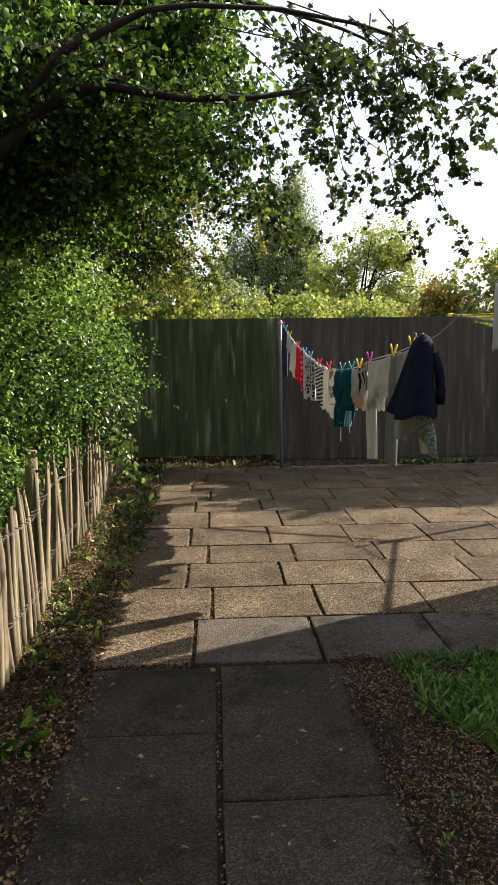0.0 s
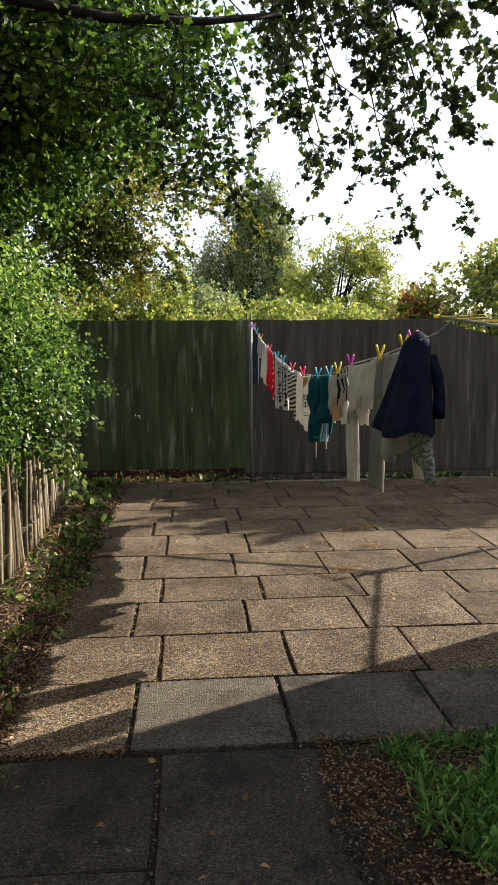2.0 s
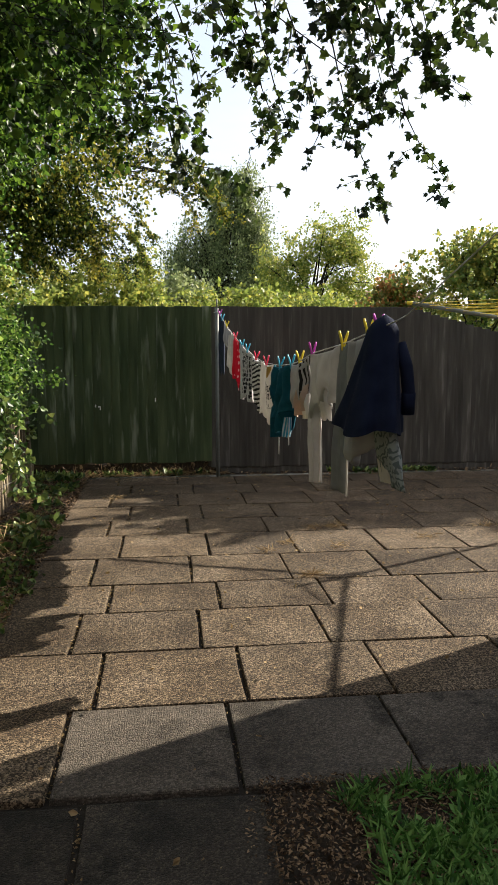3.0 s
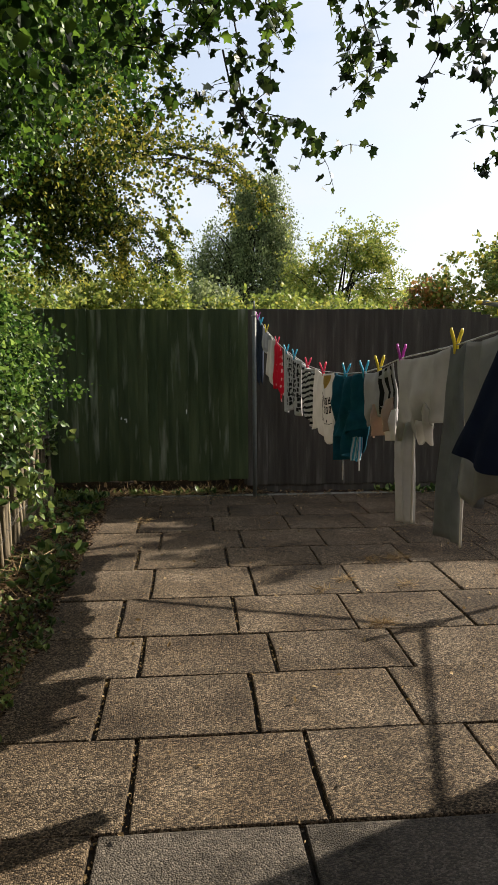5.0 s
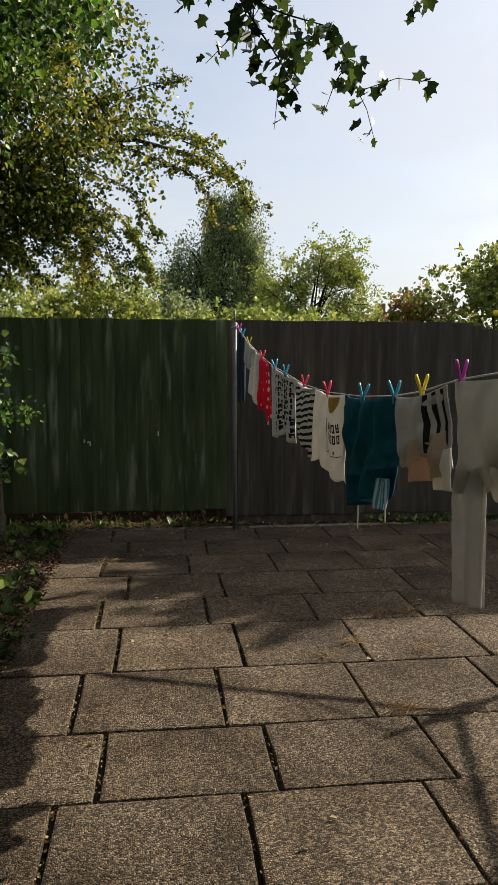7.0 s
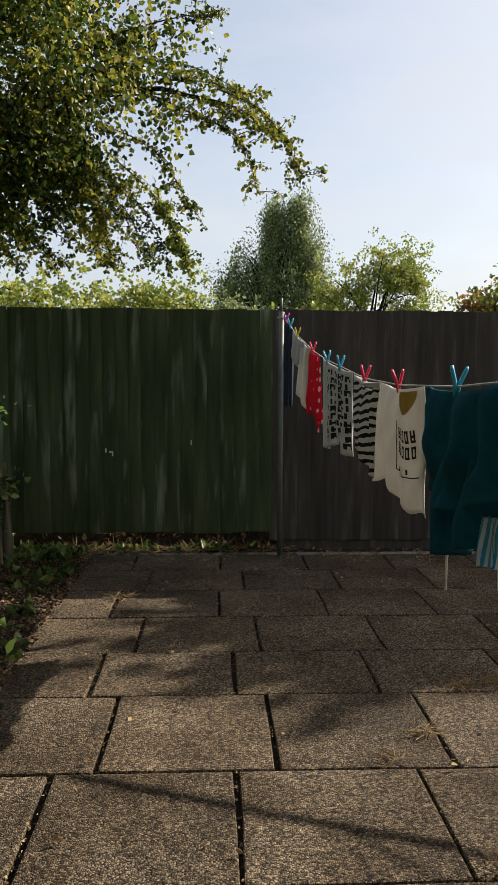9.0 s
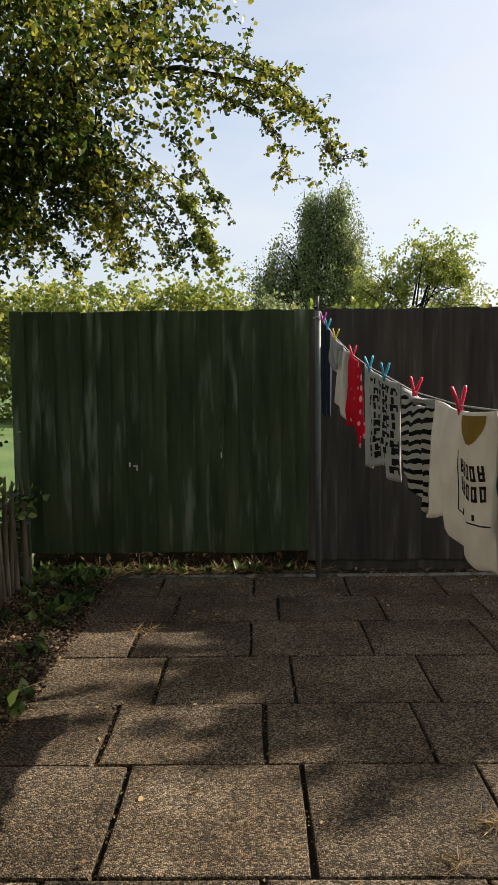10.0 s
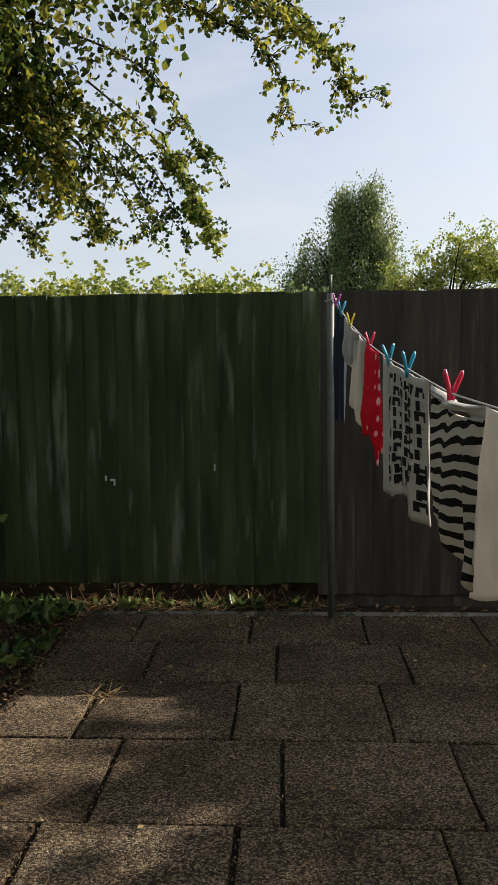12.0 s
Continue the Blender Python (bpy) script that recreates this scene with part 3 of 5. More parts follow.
tw += [((random.uniform(0.2, 1.1), random.uniform(3.7, 4.1), 2.9), [(random.uniform(0.5, 1.3), random.uniform(3.7, 4.3), random.uniform(2.35, 2.7))], None) for _ in range(16)]
# hanging twigs take the leaf colour darkened for backlight
hanging_twigs(maple, [(rel(a, MO), [rel(p, MO) for p in w], l) for a, w, l in tw], L_BACKLIT, 0.033, 62, M_BARK, True, 0.60, 0.12, 8, 0.0034)
low = [((random.uniform(-0.7, 0.3), random.uniform(3.5, 3.7), random.uniform(2.4, 2.7)), [(random.uniform(-0.8, 0.4), random.uniform(3.4, 4.0), random.uniform(2.2, 2.6)), (random.uniform(-0.8, 0.45), random.uniform(3.4, 4.2), random.uniform(2.05, 2.4))], None) for _ in range(26)]
hanging_twigs(maple, [(rel(a, MO), [rel(p, MO) for p in w], l) for a, w, l in low], L_OAK, 0.027, 70, M_BARK, True, 0.55, 0.12, 8, 0.0034)
cs = np.concatenate([blob(240, (-1.4, 3.6, 3.0), (1.0, 1.2, 0.7), 0.2), blob(160, (-1.1, 5.4, 2.5), (0.6, 0.9, 0.4), 0.2), blob(120, (-0.9, 4.2, 2.45), (0.5, 0.7, 0.35), 0.2), blob(190, (-0.4, 4.1, 2.85), (0.5, 0.4, 0.35), 0.1), blob(150, (-0.05, 4.4, 3.0), (0.4, 0.5, 0.3), 0.1), blob(150, (-0.5, 4.0, 2.5), (0.45, 0.3, 0.3), 0.1), blob(160, (0.0, 4.1, 2.85), (0.45, 0.3, 0.25), 0.1), blob(190, (-0.6, 4.8, 2.95), (0.6, 1.0, 0.5), 0.2), blob(120, (-0.15, 5.6, 3.2), (0.45, 0.9, 0.45), 0.2), blob(160, (-0.7, 6.4, 3.2), (0.7, 0.9, 0.6), 0.2), blob(230, (-1.6, 5.6, 3.2), (1.0, 1.3, 0.8), 0.2)])
cs = np.concatenate([carve(cs, (2.6, 2.6, 2.6), -0.18), carve(blob(420, (-2.3, 5.4, 2.7), (0.8, 2.2, 1.2), 0.1), (2.6, 2.6, 2.6), -0.3)])
at, ways, ln, wd = sprays(cs - np.array(MO), 66, 0.36, 0.7, 0.030, 0.5, 0.04)
part("crown", leaf_mesh("crown", at, ways, ln, wd, L_OAK, 0.3), L_OAK, maple)

# ---- hawthorn beside the far end ----
HO = (-1.9, 8.2, 0)
thorn = thing("hawthorn_tree", "old hawthorn with arching twigs and yellowing small leaves", "tree", HO)
v, f = tube(curve((0, 0, -0.05), (0.2, 0, 3.0), 0.0, 8, 0.08, 21), [0.13, 0.12, 0.11, 0.1, 0.09, 0.08, 0.07, 0.05], 9)
part("trunk", mesh_of("trunk", v, f, M_BARK, True), M_BARK, thorn)
for (a, b, r0, sd, lift) in [((0.1, 0, 1.9), (1.6, 0.3, 3.0), 0.045, 31, 0.1), ((0.15, 0, 2.3), (2.4, 0.5, 3.0), 0.035, 33, 0.25), ((0.15, 0, 2.0), (1.0, -1.4, 3.0), 0.04, 35, 0.1),
                             ((0.1, 0, 2.5), (-0.3, 1.4, 3.8), 0.04, 37, 0.1), ((0.2, 0, 2.8), (0.9, 0.2, 4.2), 0.04, 39, 0.1), ((0.15, 0, 1.7), (0.9, 0.9, 2.6), 0.03, 41, 0.1)]:
    pts = curve(a, b, lift, 8, 0.1, sd)
    v, f = tube(pts, [r0 * (1 - 0.1 * i) for i in range(8)], 6)
    part("limb", mesh_of("limb", v, f, M_BARK, True), M_BARK, thorn)
cs = np.concatenate([blob(330, (-1.3, 7.8, 3.1), (1.0, 1.0, 0.75), 0.2), blob(190, (-0.6, 8.0, 3.05), (0.7, 0.8, 0.55), 0.2), blob(200, (-1.3, 8.0, 2.45), (0.8, 0.8, 0.5), 0.2), blob(160, (-0.5, 8.3, 2.7), (0.5, 0.6, 0.35), 0.2),
                     blob(320, (-1.2, 8.6, 3.9), (1.1, 1.0, 0.7), 0.2), blob(130, (-0.1, 8.2, 3.05), (0.4, 0.5, 0.4), 0.1), blob(260, (-0.35, 8.2, 3.6), (0.6, 0.8, 0.5), 0.2), blob(240, (-0.9, 8.1, 4.3), (1.0, 0.9, 0.5), 0.2), blob(260, (-1.5, 6.9, 2.9), (0.8, 0.7, 0.7), 0.2)])
cs = np.concatenate([carve(cs, (2.3, 2.3, 2.3), -0.10), carve(blob(240, (-2.2, 8.4, 3.3), (0.9, 1.2, 1.2), 0.1), (2.3, 2.3, 2.3), -0.25)])
at, ways, ln, wd = sprays(cs - np.array(HO), 40, 0.34, 0.6, 0.033, 0.42, 0.034)
part("crown", leaf_mesh("crown", at, ways, ln, wd, L_THORN, 0.3), L_THORN, thorn)
tw = [((-0.4, 8.3, 2.85), [(0.25, 8.5, 2.98), (0.65, 8.7, 2.95), (0.92, 8.85, 2.82), (1.05, 8.9, 2.64)]), ((-0.4, 8.3, 2.9), [(0.3, 8.5, 3.06), (0.6, 8.85, 3.13), (0.85, 9.1, 3.04), (0.95, 9.12, 2.93)]),
      ((-0.3, 8.3, 3.0), [(0.25, 8.6, 3.2), (0.70, 9.1, 3.2)]), ((0.1, 8.5, 2.95), [(0.5, 8.55, 2.83), (0.68, 8.7, 2.72), (0.76, 8.9, 2.52)]), ((0.2, 8.5, 3.0), [(0.6, 8.6, 2.95), (0.85, 8.7, 2.82)]), ((0.5, 8.6, 3.05), [(0.75, 8.75, 3.0), (0.90, 8.8, 2.86)]),
      ((-0.3, 8.4, 2.8), [(0.1, 8.7, 2.72), (0.32, 9.3, 2.5)]), ((-0.2, 8.9, 2.75), [(0.1, 9.4, 2.55), (0.28, 9.9, 2.2)]), ((-0.3, 9.0, 2.7), [(0.0, 9.5, 2.5), (0.14, 9.9, 2.18)]), ((-0.5, 8.8, 2.6), [(-0.15, 9.3, 2.5), (-0.04, 9.8, 2.25)]),
      ((-0.7, 8.8, 2.5), [(-0.45, 9.4, 2.4), (-0.39, 9.9, 2.2)]), ((-1.0, 8.6, 2.5), [(-0.8, 9.2, 2.35), (-0.73, 9.7, 2.13)]), ((-0.3, 8.2, 3.1), [(0.2, 8.3, 3.3), (0.5, 8.5, 3.45)]), ((-0.2, 8.2, 3.0), [(0.2, 8.4, 2.9), (0.48, 8.53, 2.83)])]
tw = [(a, w, None) for a, w in tw]
tw += [((random.uniform(-1.2, -0.2), random.uniform(7.6, 9.0), 2.7), [(random.uniform(-1.0, 0.1), random.uniform(8.0, 9.3), random.uniform(2.05, 2.6))], None) for _ in range(40)]
hanging_twigs(thorn, [(rel(a, HO), [rel(p, HO) for p in w], l) for a, w, l in tw], L_THORN, 0.025, 140, M_BARK, False, 0.45, 0.12, 10, 0.006)
hanging_twigs(thorn, [(rel(a, HO), rel(b, HO), l) for a, b, l in [((0.05, 9.4, 2.6), (0.31, 10.1, 2.14), 0.05), ((0.05, 9.4, 2.6), (0.26, 10.0, 2.25), 0.05), ((0.05, 9.3, 2.65), (0.20, 9.9, 2.3), 0.05)]], L_YOUNG, 0.034, 130, M_BARK, False, 0.45, 0.1, 10, 0.005)

# ---- hedge behind the palings ----
for k, (y, top, face) in enumerate([(3.25, 2.3, -0.76), (4.1, 2.4, -0.66), (5.1, 2.5, -0.62), (6.0, 2.4, -0.58), (6.7, 2.2, -0.60)]):
    bush = thing("hedge_bush", "dense glossy green hedge bush overgrowing the paling fence", "bush", (-1.5, y, 0), group="hedge bushes")
    cs = np.concatenate([blob(460, (0.0, 0, top * 0.68), (1.36 + face, 0.72, top * 0.33), 0.5, 0.45), blob(160, (-0.15, 0, 0.55), (0.45, 0.7, 0.5), 0.5, 0.3), blob(240, (-0.1, 0, top * 0.9), (0.8, 0.75, 0.6), 0.4, 0.5), blob(120, (1.5 + face - 0.30, 0.0, top * 0.6), (0.34, 0.45, 0.4), 0.4, 0.5)])
    cs = carve(cs, (3.0, 3.0, 3.0), -0.12, k * 3.7)
    at, ways, ln, wd = sprays(cs, 48, 0.34, 0.3, 0.027, 0.42, 0.028, out=np.array((0.55, -0.3, 0.0)))
    part("foliage", leaf_mesh("foliage", at, ways, ln, wd, L_HEDGE, 0.3), L_HEDGE, bush)
    for s in range(5):
        e = (random.uniform(-0.3, 0.6), random.uniform(-0.6, 0.6), top * random.uniform(0.6, 0.95))
        v, f = tube(curve((random.uniform(-0.1, 0.1), random.uniform(-0.1, 0.1), -0.03), e, 0.05, 7, 0.1, k * 5 + s), [0.02 - 0.0024 * i for i in range(7)], 6)
        part("stem", mesh_of("stem", v, f, M_BARK, True), M_BARK, bush)
twb = thing("bramble", "trailing bramble shoots hanging over the paling fence", "shrub", (-0.8, 6.6, 0))
tws = [((-0.1, random.uniform(-0.7, 0.7), random.uniform(1.0, 1.75)), (random.uniform(0.08, 0.30), random.uniform(-0.6, 0.7), random.uniform(0.25, 1.6)), random.uniform(0.02, 0.14)) for _ in range(30)]
hanging_twigs(twb, tws, L_IVY, 0.055, 34, M_BARK, False, 0.4, 0.12, 6, 0.004)

for x, y, rr in [(-1.55, 8.5, 0.42), (-1.7, 9.3, 0.45)]:
    bush = thing("hedge_bush", "low leafy bush behind the paling fence end", "bush", (x, y, 0), group="hedge bushes")
    cs = blob(190, (0, 0, 0.55), (rr, rr, 0.5), 0.4, 0.5)
    at, ways, ln, wd = sprays(cs, 22, 0.22, 0.2, 0.04, 0.42, 0.04)
    part("foliage", leaf_mesh("foliage", at, ways, ln, wd, L_HEDGE, 0.3), L_HEDGE, bush)
    v, f = tube([(0, 0, -0.05), (0.05, 0, 0.4), (0.0, 0.05, 0.8)], [0.025, 0.018, 0.008], 6)
    part("stem", mesh_of("stem", v, f, M_BARK, True), M_BARK, bush)

# ---- tall trees off to the sun's side, that shade the far slabs ----
for x, y, hh in [(8.75, 11.6, 5.8), (9.6, 11.7, 6.15), (10.7, 11.6, 5.8), (11.9, 11.8, 6.2), (13.1, 11.7, 6.2)]:
    far_tree("boundary_tree", "bushy garden tree beyond the boundary fence", x, y, [((0, 0, hh * 0.72), (1.1, 0.9, hh * 0.26), 1.0), ((0.2, 0, hh * 0.4), (1.2, 1.0, hh * 0.3), 0.6)], 12, 0.21, L_BIRCH, 0.14, hh * 0.8, 0.2, 620, 0.5)

# ---- fence boards ----
def board_mesh(name, height, mat, seed):
    """A feather-edge board with a thin and a thick side, a worn foot and a rough top."""
    w = 0.112
    rnd = random.Random(seed)
    zs = [0, 0.015, height * 0.33, height * 0.66, height - 0.006, height]
    verts, faces = [], []
    for j, z in enumerate(zs):
        dx = rnd.uniform(-0.002, 0.002)
        low = rnd.uniform(-0.004, 0.012) if j == 0 else 0
        c = 0.003 if j in (0, 5) else 0
        verts += [(-w / 2 + dx, -0.004 + c * 0.5, z + low), (w / 2 + dx - c, -0.017 + c, z + low * 0.5), (w / 2 + dx, 0, z), (-w / 2 + dx, 0, z)]
    for j in range(5):
        for k in range(4):
            a, b = j * 4 + k, j * 4 + (k + 1) % 4
            faces.append((a, b, b + 4, a + 4))
    faces += [(3, 2, 1, 0), (20, 21, 22, 23)]
    return mesh_of(name, verts, faces, mat)


boards_g = [board_mesh("board", 1.69, M_BOARD_G, s) for s in range(5)]
boards_b = [board_mesh("board", 1.73, M_BOARD_B, s + 10) for s in range(5)]
x = -1.0
k = 0
while x < 6.4:
    left = x < 0.9
    me = random.choice(boards_g if left else boards_b)
    ob = part("board", me, None, fence)
    foot = (0.14 if left else 0.075) + random.uniform(-0.008, 0.008)
    ob.location = (x, FENCE_Y + random.uniform(-0.003, 0.003), foot)
    ob.rotation_euler = (random.uniform(-0.003, 0.003), random.uniform(-0.002, 0.002), 0)
    ob.scale = (1, 1, (fence_top(x) - foot + random.uniform(-0.006, 0.006)) / (1.69 if left else 1.73))
    x += 0.098 + random.uniform(-0.003, 0.003)
    k += 1
for z in (0.35, 1.0, 1.55):
    bm = bmesh.new()
    bevel_box(bm, (4.1, 0.045, 0.08), (1.0, FENCE_Y + 0.035, z), 0.004)
    part("rail", bm, M_BOARD_B, fence)
    bm = bmesh.new()
    bevel_box(bm, (3.5, 0.045, 0.08), (4.8, FENCE_Y + 0.035, z * 0.75), 0.004)
    part("rail", bm, M_BOARD_B, fence)
for x in (-1.09, 0.93, 2.95, 5.0):
    bm = bmesh.new()
    top = fence_top(x) + (0.01 if x < 0 else -0.03)
    bevel_box(bm, (0.095, 0.095, top), (x, FENCE_Y + 0.1 if x > 0 else FENCE_Y + 0.02, top / 2), 0.006)
    part("fence_post", bm, M_BOARD_G if x < 0 else M_BOARD_B, fence)
bm = bmesh.new()
bevel_box(bm, (5.5, 0.03, 0.14), (3.72, FENCE_Y + 0.018, 0.06), 0.006)
part("gravel_board", bm, M_BOARD_B, fence, "dark low gravel board under the fence")
M_FLECK = plain("white_fleck", (0.7, 0.7, 0.66), 0.6)
for (x, z, w, h) in [(-0.33, 0.77, 0.012, 0.03), (-0.29, 0.76, 0.03, 0.012), (-0.28, 0.745, 0.01, 0.035), (0.31, 0.83, 0.008, 0.04)]:
    bm = bmesh.new()
    bevel_box(bm, (w, 0.006, h), (x, FENCE_Y - 0.017, z), 0.001)
    part("paint_fleck", bm, M_FLECK, fence)

def bank_z(x, y):
    """Height of the soil heaped against the back of the fence."""
    rise = min(1.0, max(0.0, (y - FENCE_Y - 0.02) / 0.07)) ** 0.6
    fall = min(1.0, max(0.0, (FENCE_Y + 0.9 - y) / 0.5))
    return -0.04 + rise * fall * (0.20 + 0.05 * noise.noise(Vector((x * 3, y * 2, 2))))


bank_v, bank_f = [], []
BANK_Y = (0.015, 0.03, 0.05, 0.07, 0.1, 0.16, 0.3, 0.5, 0.7, 0.92)
for i in range(121):
    for dy in BANK_Y:
        x, y = -1.3 + i * 0.065, FENCE_Y + dy
        bank_v.append((x, y + 0.012 * noise.noise(Vector((x * 9, dy * 20, 1))), bank_z(x, y)))
for i in range(120):
    for j in range(9):
        a = i * 10 + j
        bank_f.append((a, a + 10, a + 11, a + 1))
tagged(part("ground_bank", mesh_of("ground_bank", bank_v, bank_f, smooth=True), M_SOIL, None), "low bank of soil behind the fence foot", "soil bank", kind="structure")

# ---- patio and path ----
patio = thing("pavement_patio", "weathered exposed-aggregate concrete paving slabs in staggered rows", "patio", (0, 0, 0), kind="structure")
bm = bmesh.new()
bevel_box(bm, (7.0, 5.92, 0.04), (3.03, 6.53, -0.045), 0)
bevel_box(bm, (1.18, 5.6, 0.04), (0.15, 0.77, -0.044), 0)
part("joint_bed", bm, M_JOINT, patio, "dark soil in the open joints")


def slab_mesh(name, w, d, mat, seed):
    """A slab with a worn, slightly uneven rim."""
    rnd = random.Random(seed)
    t, b = 0.045, 0.007
    verts, faces = [], []
    ring = [(-1, -1), (0, -1), (1, -1), (1, 0), (1, 1), (0, 1), (-1, 1), (-1, 0)]
    jit = [(rnd.uniform(-0.004, 0.004), rnd.uniform(-0.004, 0.004)) for _ in ring]
    for inset, z in ((0, -t), (0, -b), (b * 0.5, -b * 0.25), (b * 1.6, 0)):
        for (sx, sy), (jx, jy) in zip(ring, jit):
            verts.append((sx * (w / 2 - inset) + jx, sy * (d / 2 - inset) + jy, z))
    for r in range(3):
        for k in range(8):
            a, c = r * 8 + k, r * 8 + (k + 1) % 8
            faces.append((a, c, c + 8, a + 8))
    faces.append(tuple(range(24, 32)))
    return mesh_of(name, verts, faces, mat)


ROW_Y = [3.61, 4.20, 4.745, 5.27, 5.74, 6.32, 6.93, 7.43, 7.97, 8.50, 9.0, 9.46]
FIRST = [0.03, 0.117, -0.042, 0.09, -0.05, 0.09, -0.035, 0.102, -0.095, 0.065, -0.08]
PITCH = 0.61
cache = {}


def lay(x0, x1, y0, y1, mat, gap_x=0.011, gap_y=0.006, low=0.0):
    w, d = round(x1 - x0 - gap_x, 3), round(y1 - y0 - gap_y, 3)
    key = (w, d, mat.name, random.randint(0, 1))
    if key not in cache:
        cache[key] = slab_mesh("paving_slab", w, d, mat, len(cache))
    ob = part("paving_slab", cache[key], None, patio)
    ob.location = ((x0 + x1) / 2, (y0 + y1) / 2, random.uniform(-0.003, 0.002) - low)
    ob.rotation_euler = (random.uniform(-0.004, 0.004), random.uniform(-0.004, 0.004), random.uniform(-0.004, 0.004))


for r in range(11):
    y0, y1 = ROW_Y[r], ROW_Y[r + 1]
    edges = [-0.47] + [FIRST[r] + PITCH * k for k in range(0, 11)]
    for x0, x1 in zip(edges, edges[1:]):
        gap = 0.020 if x0 == -0.47 or abs(x0 - FIRST[r]) < 0.01 else 0.011
        lay(x0, x1, y0, y1, M_SMOOTH if r == 0 and x0 > -0.3 else M_SLAB, gap, 0.006 if r else 0.010)
# path slabs, with part of the shade in their concrete colour
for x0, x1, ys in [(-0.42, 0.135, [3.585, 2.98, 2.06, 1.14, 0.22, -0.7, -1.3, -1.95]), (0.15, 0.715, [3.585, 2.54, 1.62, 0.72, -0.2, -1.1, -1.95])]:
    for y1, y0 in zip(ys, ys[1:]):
        lay(x0, x1, y0, y1, M_SHADED_PATH, 0.008, 0.010, 0.004)
tagged(part("kerb", mesh_of("kerb", *tube([(-0.45, 9.475, -0.012), (2.0, 9.48, -0.01), (4, 9.475, -0.012), (6.4, 9.48, -0.01)], 0.022, 6)), M_MORTAR, None), "pale mortar edge along the end of the patio", "edging", kind="structure")
# ---- washing line ----
LY = [2.65, 2.95, 3.75, 4.37, 4.85, 5.12, 5.38, 5.77, 6.37, 6.94, 7.53, 7.95, 8.45, 9.0, 9.37]
LZ = [1.77, 1.68, 1.48, 1.40, 1.36, 1.32, 1.298, 1.283, 1.284, 1.31, 1.37, 1.41, 1.48, 1.61, 1.76]
LX = [1.19, 1.18, 1.18, 1.13, 1.10, 1.09, 1.09, 1.09, 1.09, 1.09, 1.09, 1.09, 1.08, 1.04, 0.985]


def on_line(y):
    return Vector((float(np.interp(y, LY, LX)), y, float(np.interp(y, LY, LZ))))


post = thing("line_post", "dark timber washing line post standing in the border", "post", (1.19, 2.61, 0))
bm = bmesh.new()
bevel_box(bm, (0.075, 0.075, 1.86), (0, 0, 0.87), 0.007)
upright = part("upright", bm, M_POST, post)
bm = bmesh.new()
bevel_box(bm, (0.10, 0.10, 0.025), (0, 0, 1.81), 0.006)
part("cap", bm, M_POST, upright)
v, f = tube([(0, 0.03, 1.76), (0, 0.06, 1.76), (0.0, 0.075, 1.775), (0, 0.06, 1.79)], 0.005, 6)
part("hook", mesh_of("hook", v, f, M_POLE, True), M_POLE, upright, "galvanised hook")
pole = thing("line_pole", "thin grey metal washing line pole against the fence", "pole", (0.972, 9.42, 0))
v, f = tube([(0, 0, -0.02), (0, 0, 0.9), (0, 0, 1.80)], 0.019, 12)
part("tube", mesh_of("tube", v, f, M_POLE, True), M_POLE, pole)
v, f = tube([(0, 0, 1.80), (0, 0, 1.90)], 0.008, 8)
part("spike", mesh_of("spike", v, f, M_POLE, True), M_POLE, pole)
v, f = tube([(-0.02, -0.03, 1.76), (0.03, -0.03, 1.765), (0.03, 0.03, 1.755), (-0.03, 0.02, 1.76)], 0.005, 6)
part("cleat", mesh_of("cleat", v, f, M_LINE, True), M_LINE, pole, "wound end of the line")
ys = np.linspace(2.67, 9.40, 90)
v, f = tube([on_line(float(y)) for y in ys], 0.0024, 6)
tagged(part("washing_line", mesh_of("washing_line", v, f, M_LINE, True), M_LINE, None), "sagging pale washing line hung between post and pole", "washing line")

PEG = {"red": plain("red_peg", (0.72, 0.03, 0.09), 0.35), "blue": plain("blue_peg", (0.03, 0.36, 0.55), 0.35), "yellow": plain("yellow_peg", (0.75, 0.6, 0.04), 0.35), "purple": plain("purple_peg", (0.5, 0.05, 0.42), 0.35)}
peg_made = {}


def peg(colour, y, seed):
    """A plastic peg: two splayed prongs and a steel spring."""
    rnd = random.Random(seed)
    m = Matrix.Translation(on_line(y)) @ Euler((rnd.uniform(-0.12, 0.12), rnd.uniform(-0.1, 0.1), rnd.uniform(-0.4, 0.4))).to_matrix().to_4x4()
    if colour not in peg_made:
        p = thing("clothes_peg", colour + " plastic clothes peg clipped on the washing line", "peg", group="clothes pegs")
        for s in (-1, 1):
            v, f = tube([(s * 0.003, 0, -0.026), (s * 0.0045, 0, 0.0), (s * 0.009, 0, 0.018), (s * 0.017, 0, 0.042), (s * 0.019, 0, 0.052)], [0.004, 0.0052, 0.0055, 0.0055, 0.0035], 6)
            part("prong", mesh_of("prong", v, f, PEG[colour], True), PEG[colour], p)
        v, f = tube([(-0.009, 0, 0.004), (-0.009, 0.006, 0.01), (0.0, 0.0075, 0.012), (0.009, 0.006, 0.01), (0.009, 0, 0.004)], 0.0014, 5)
        part("spring", mesh_of("spring", v, f, M_POLE, True), M_POLE, p, "steel spring")
        peg_made[colour] = p
        p.matrix_basis = m
    else:
        copy_thing(peg_made[colour], m)


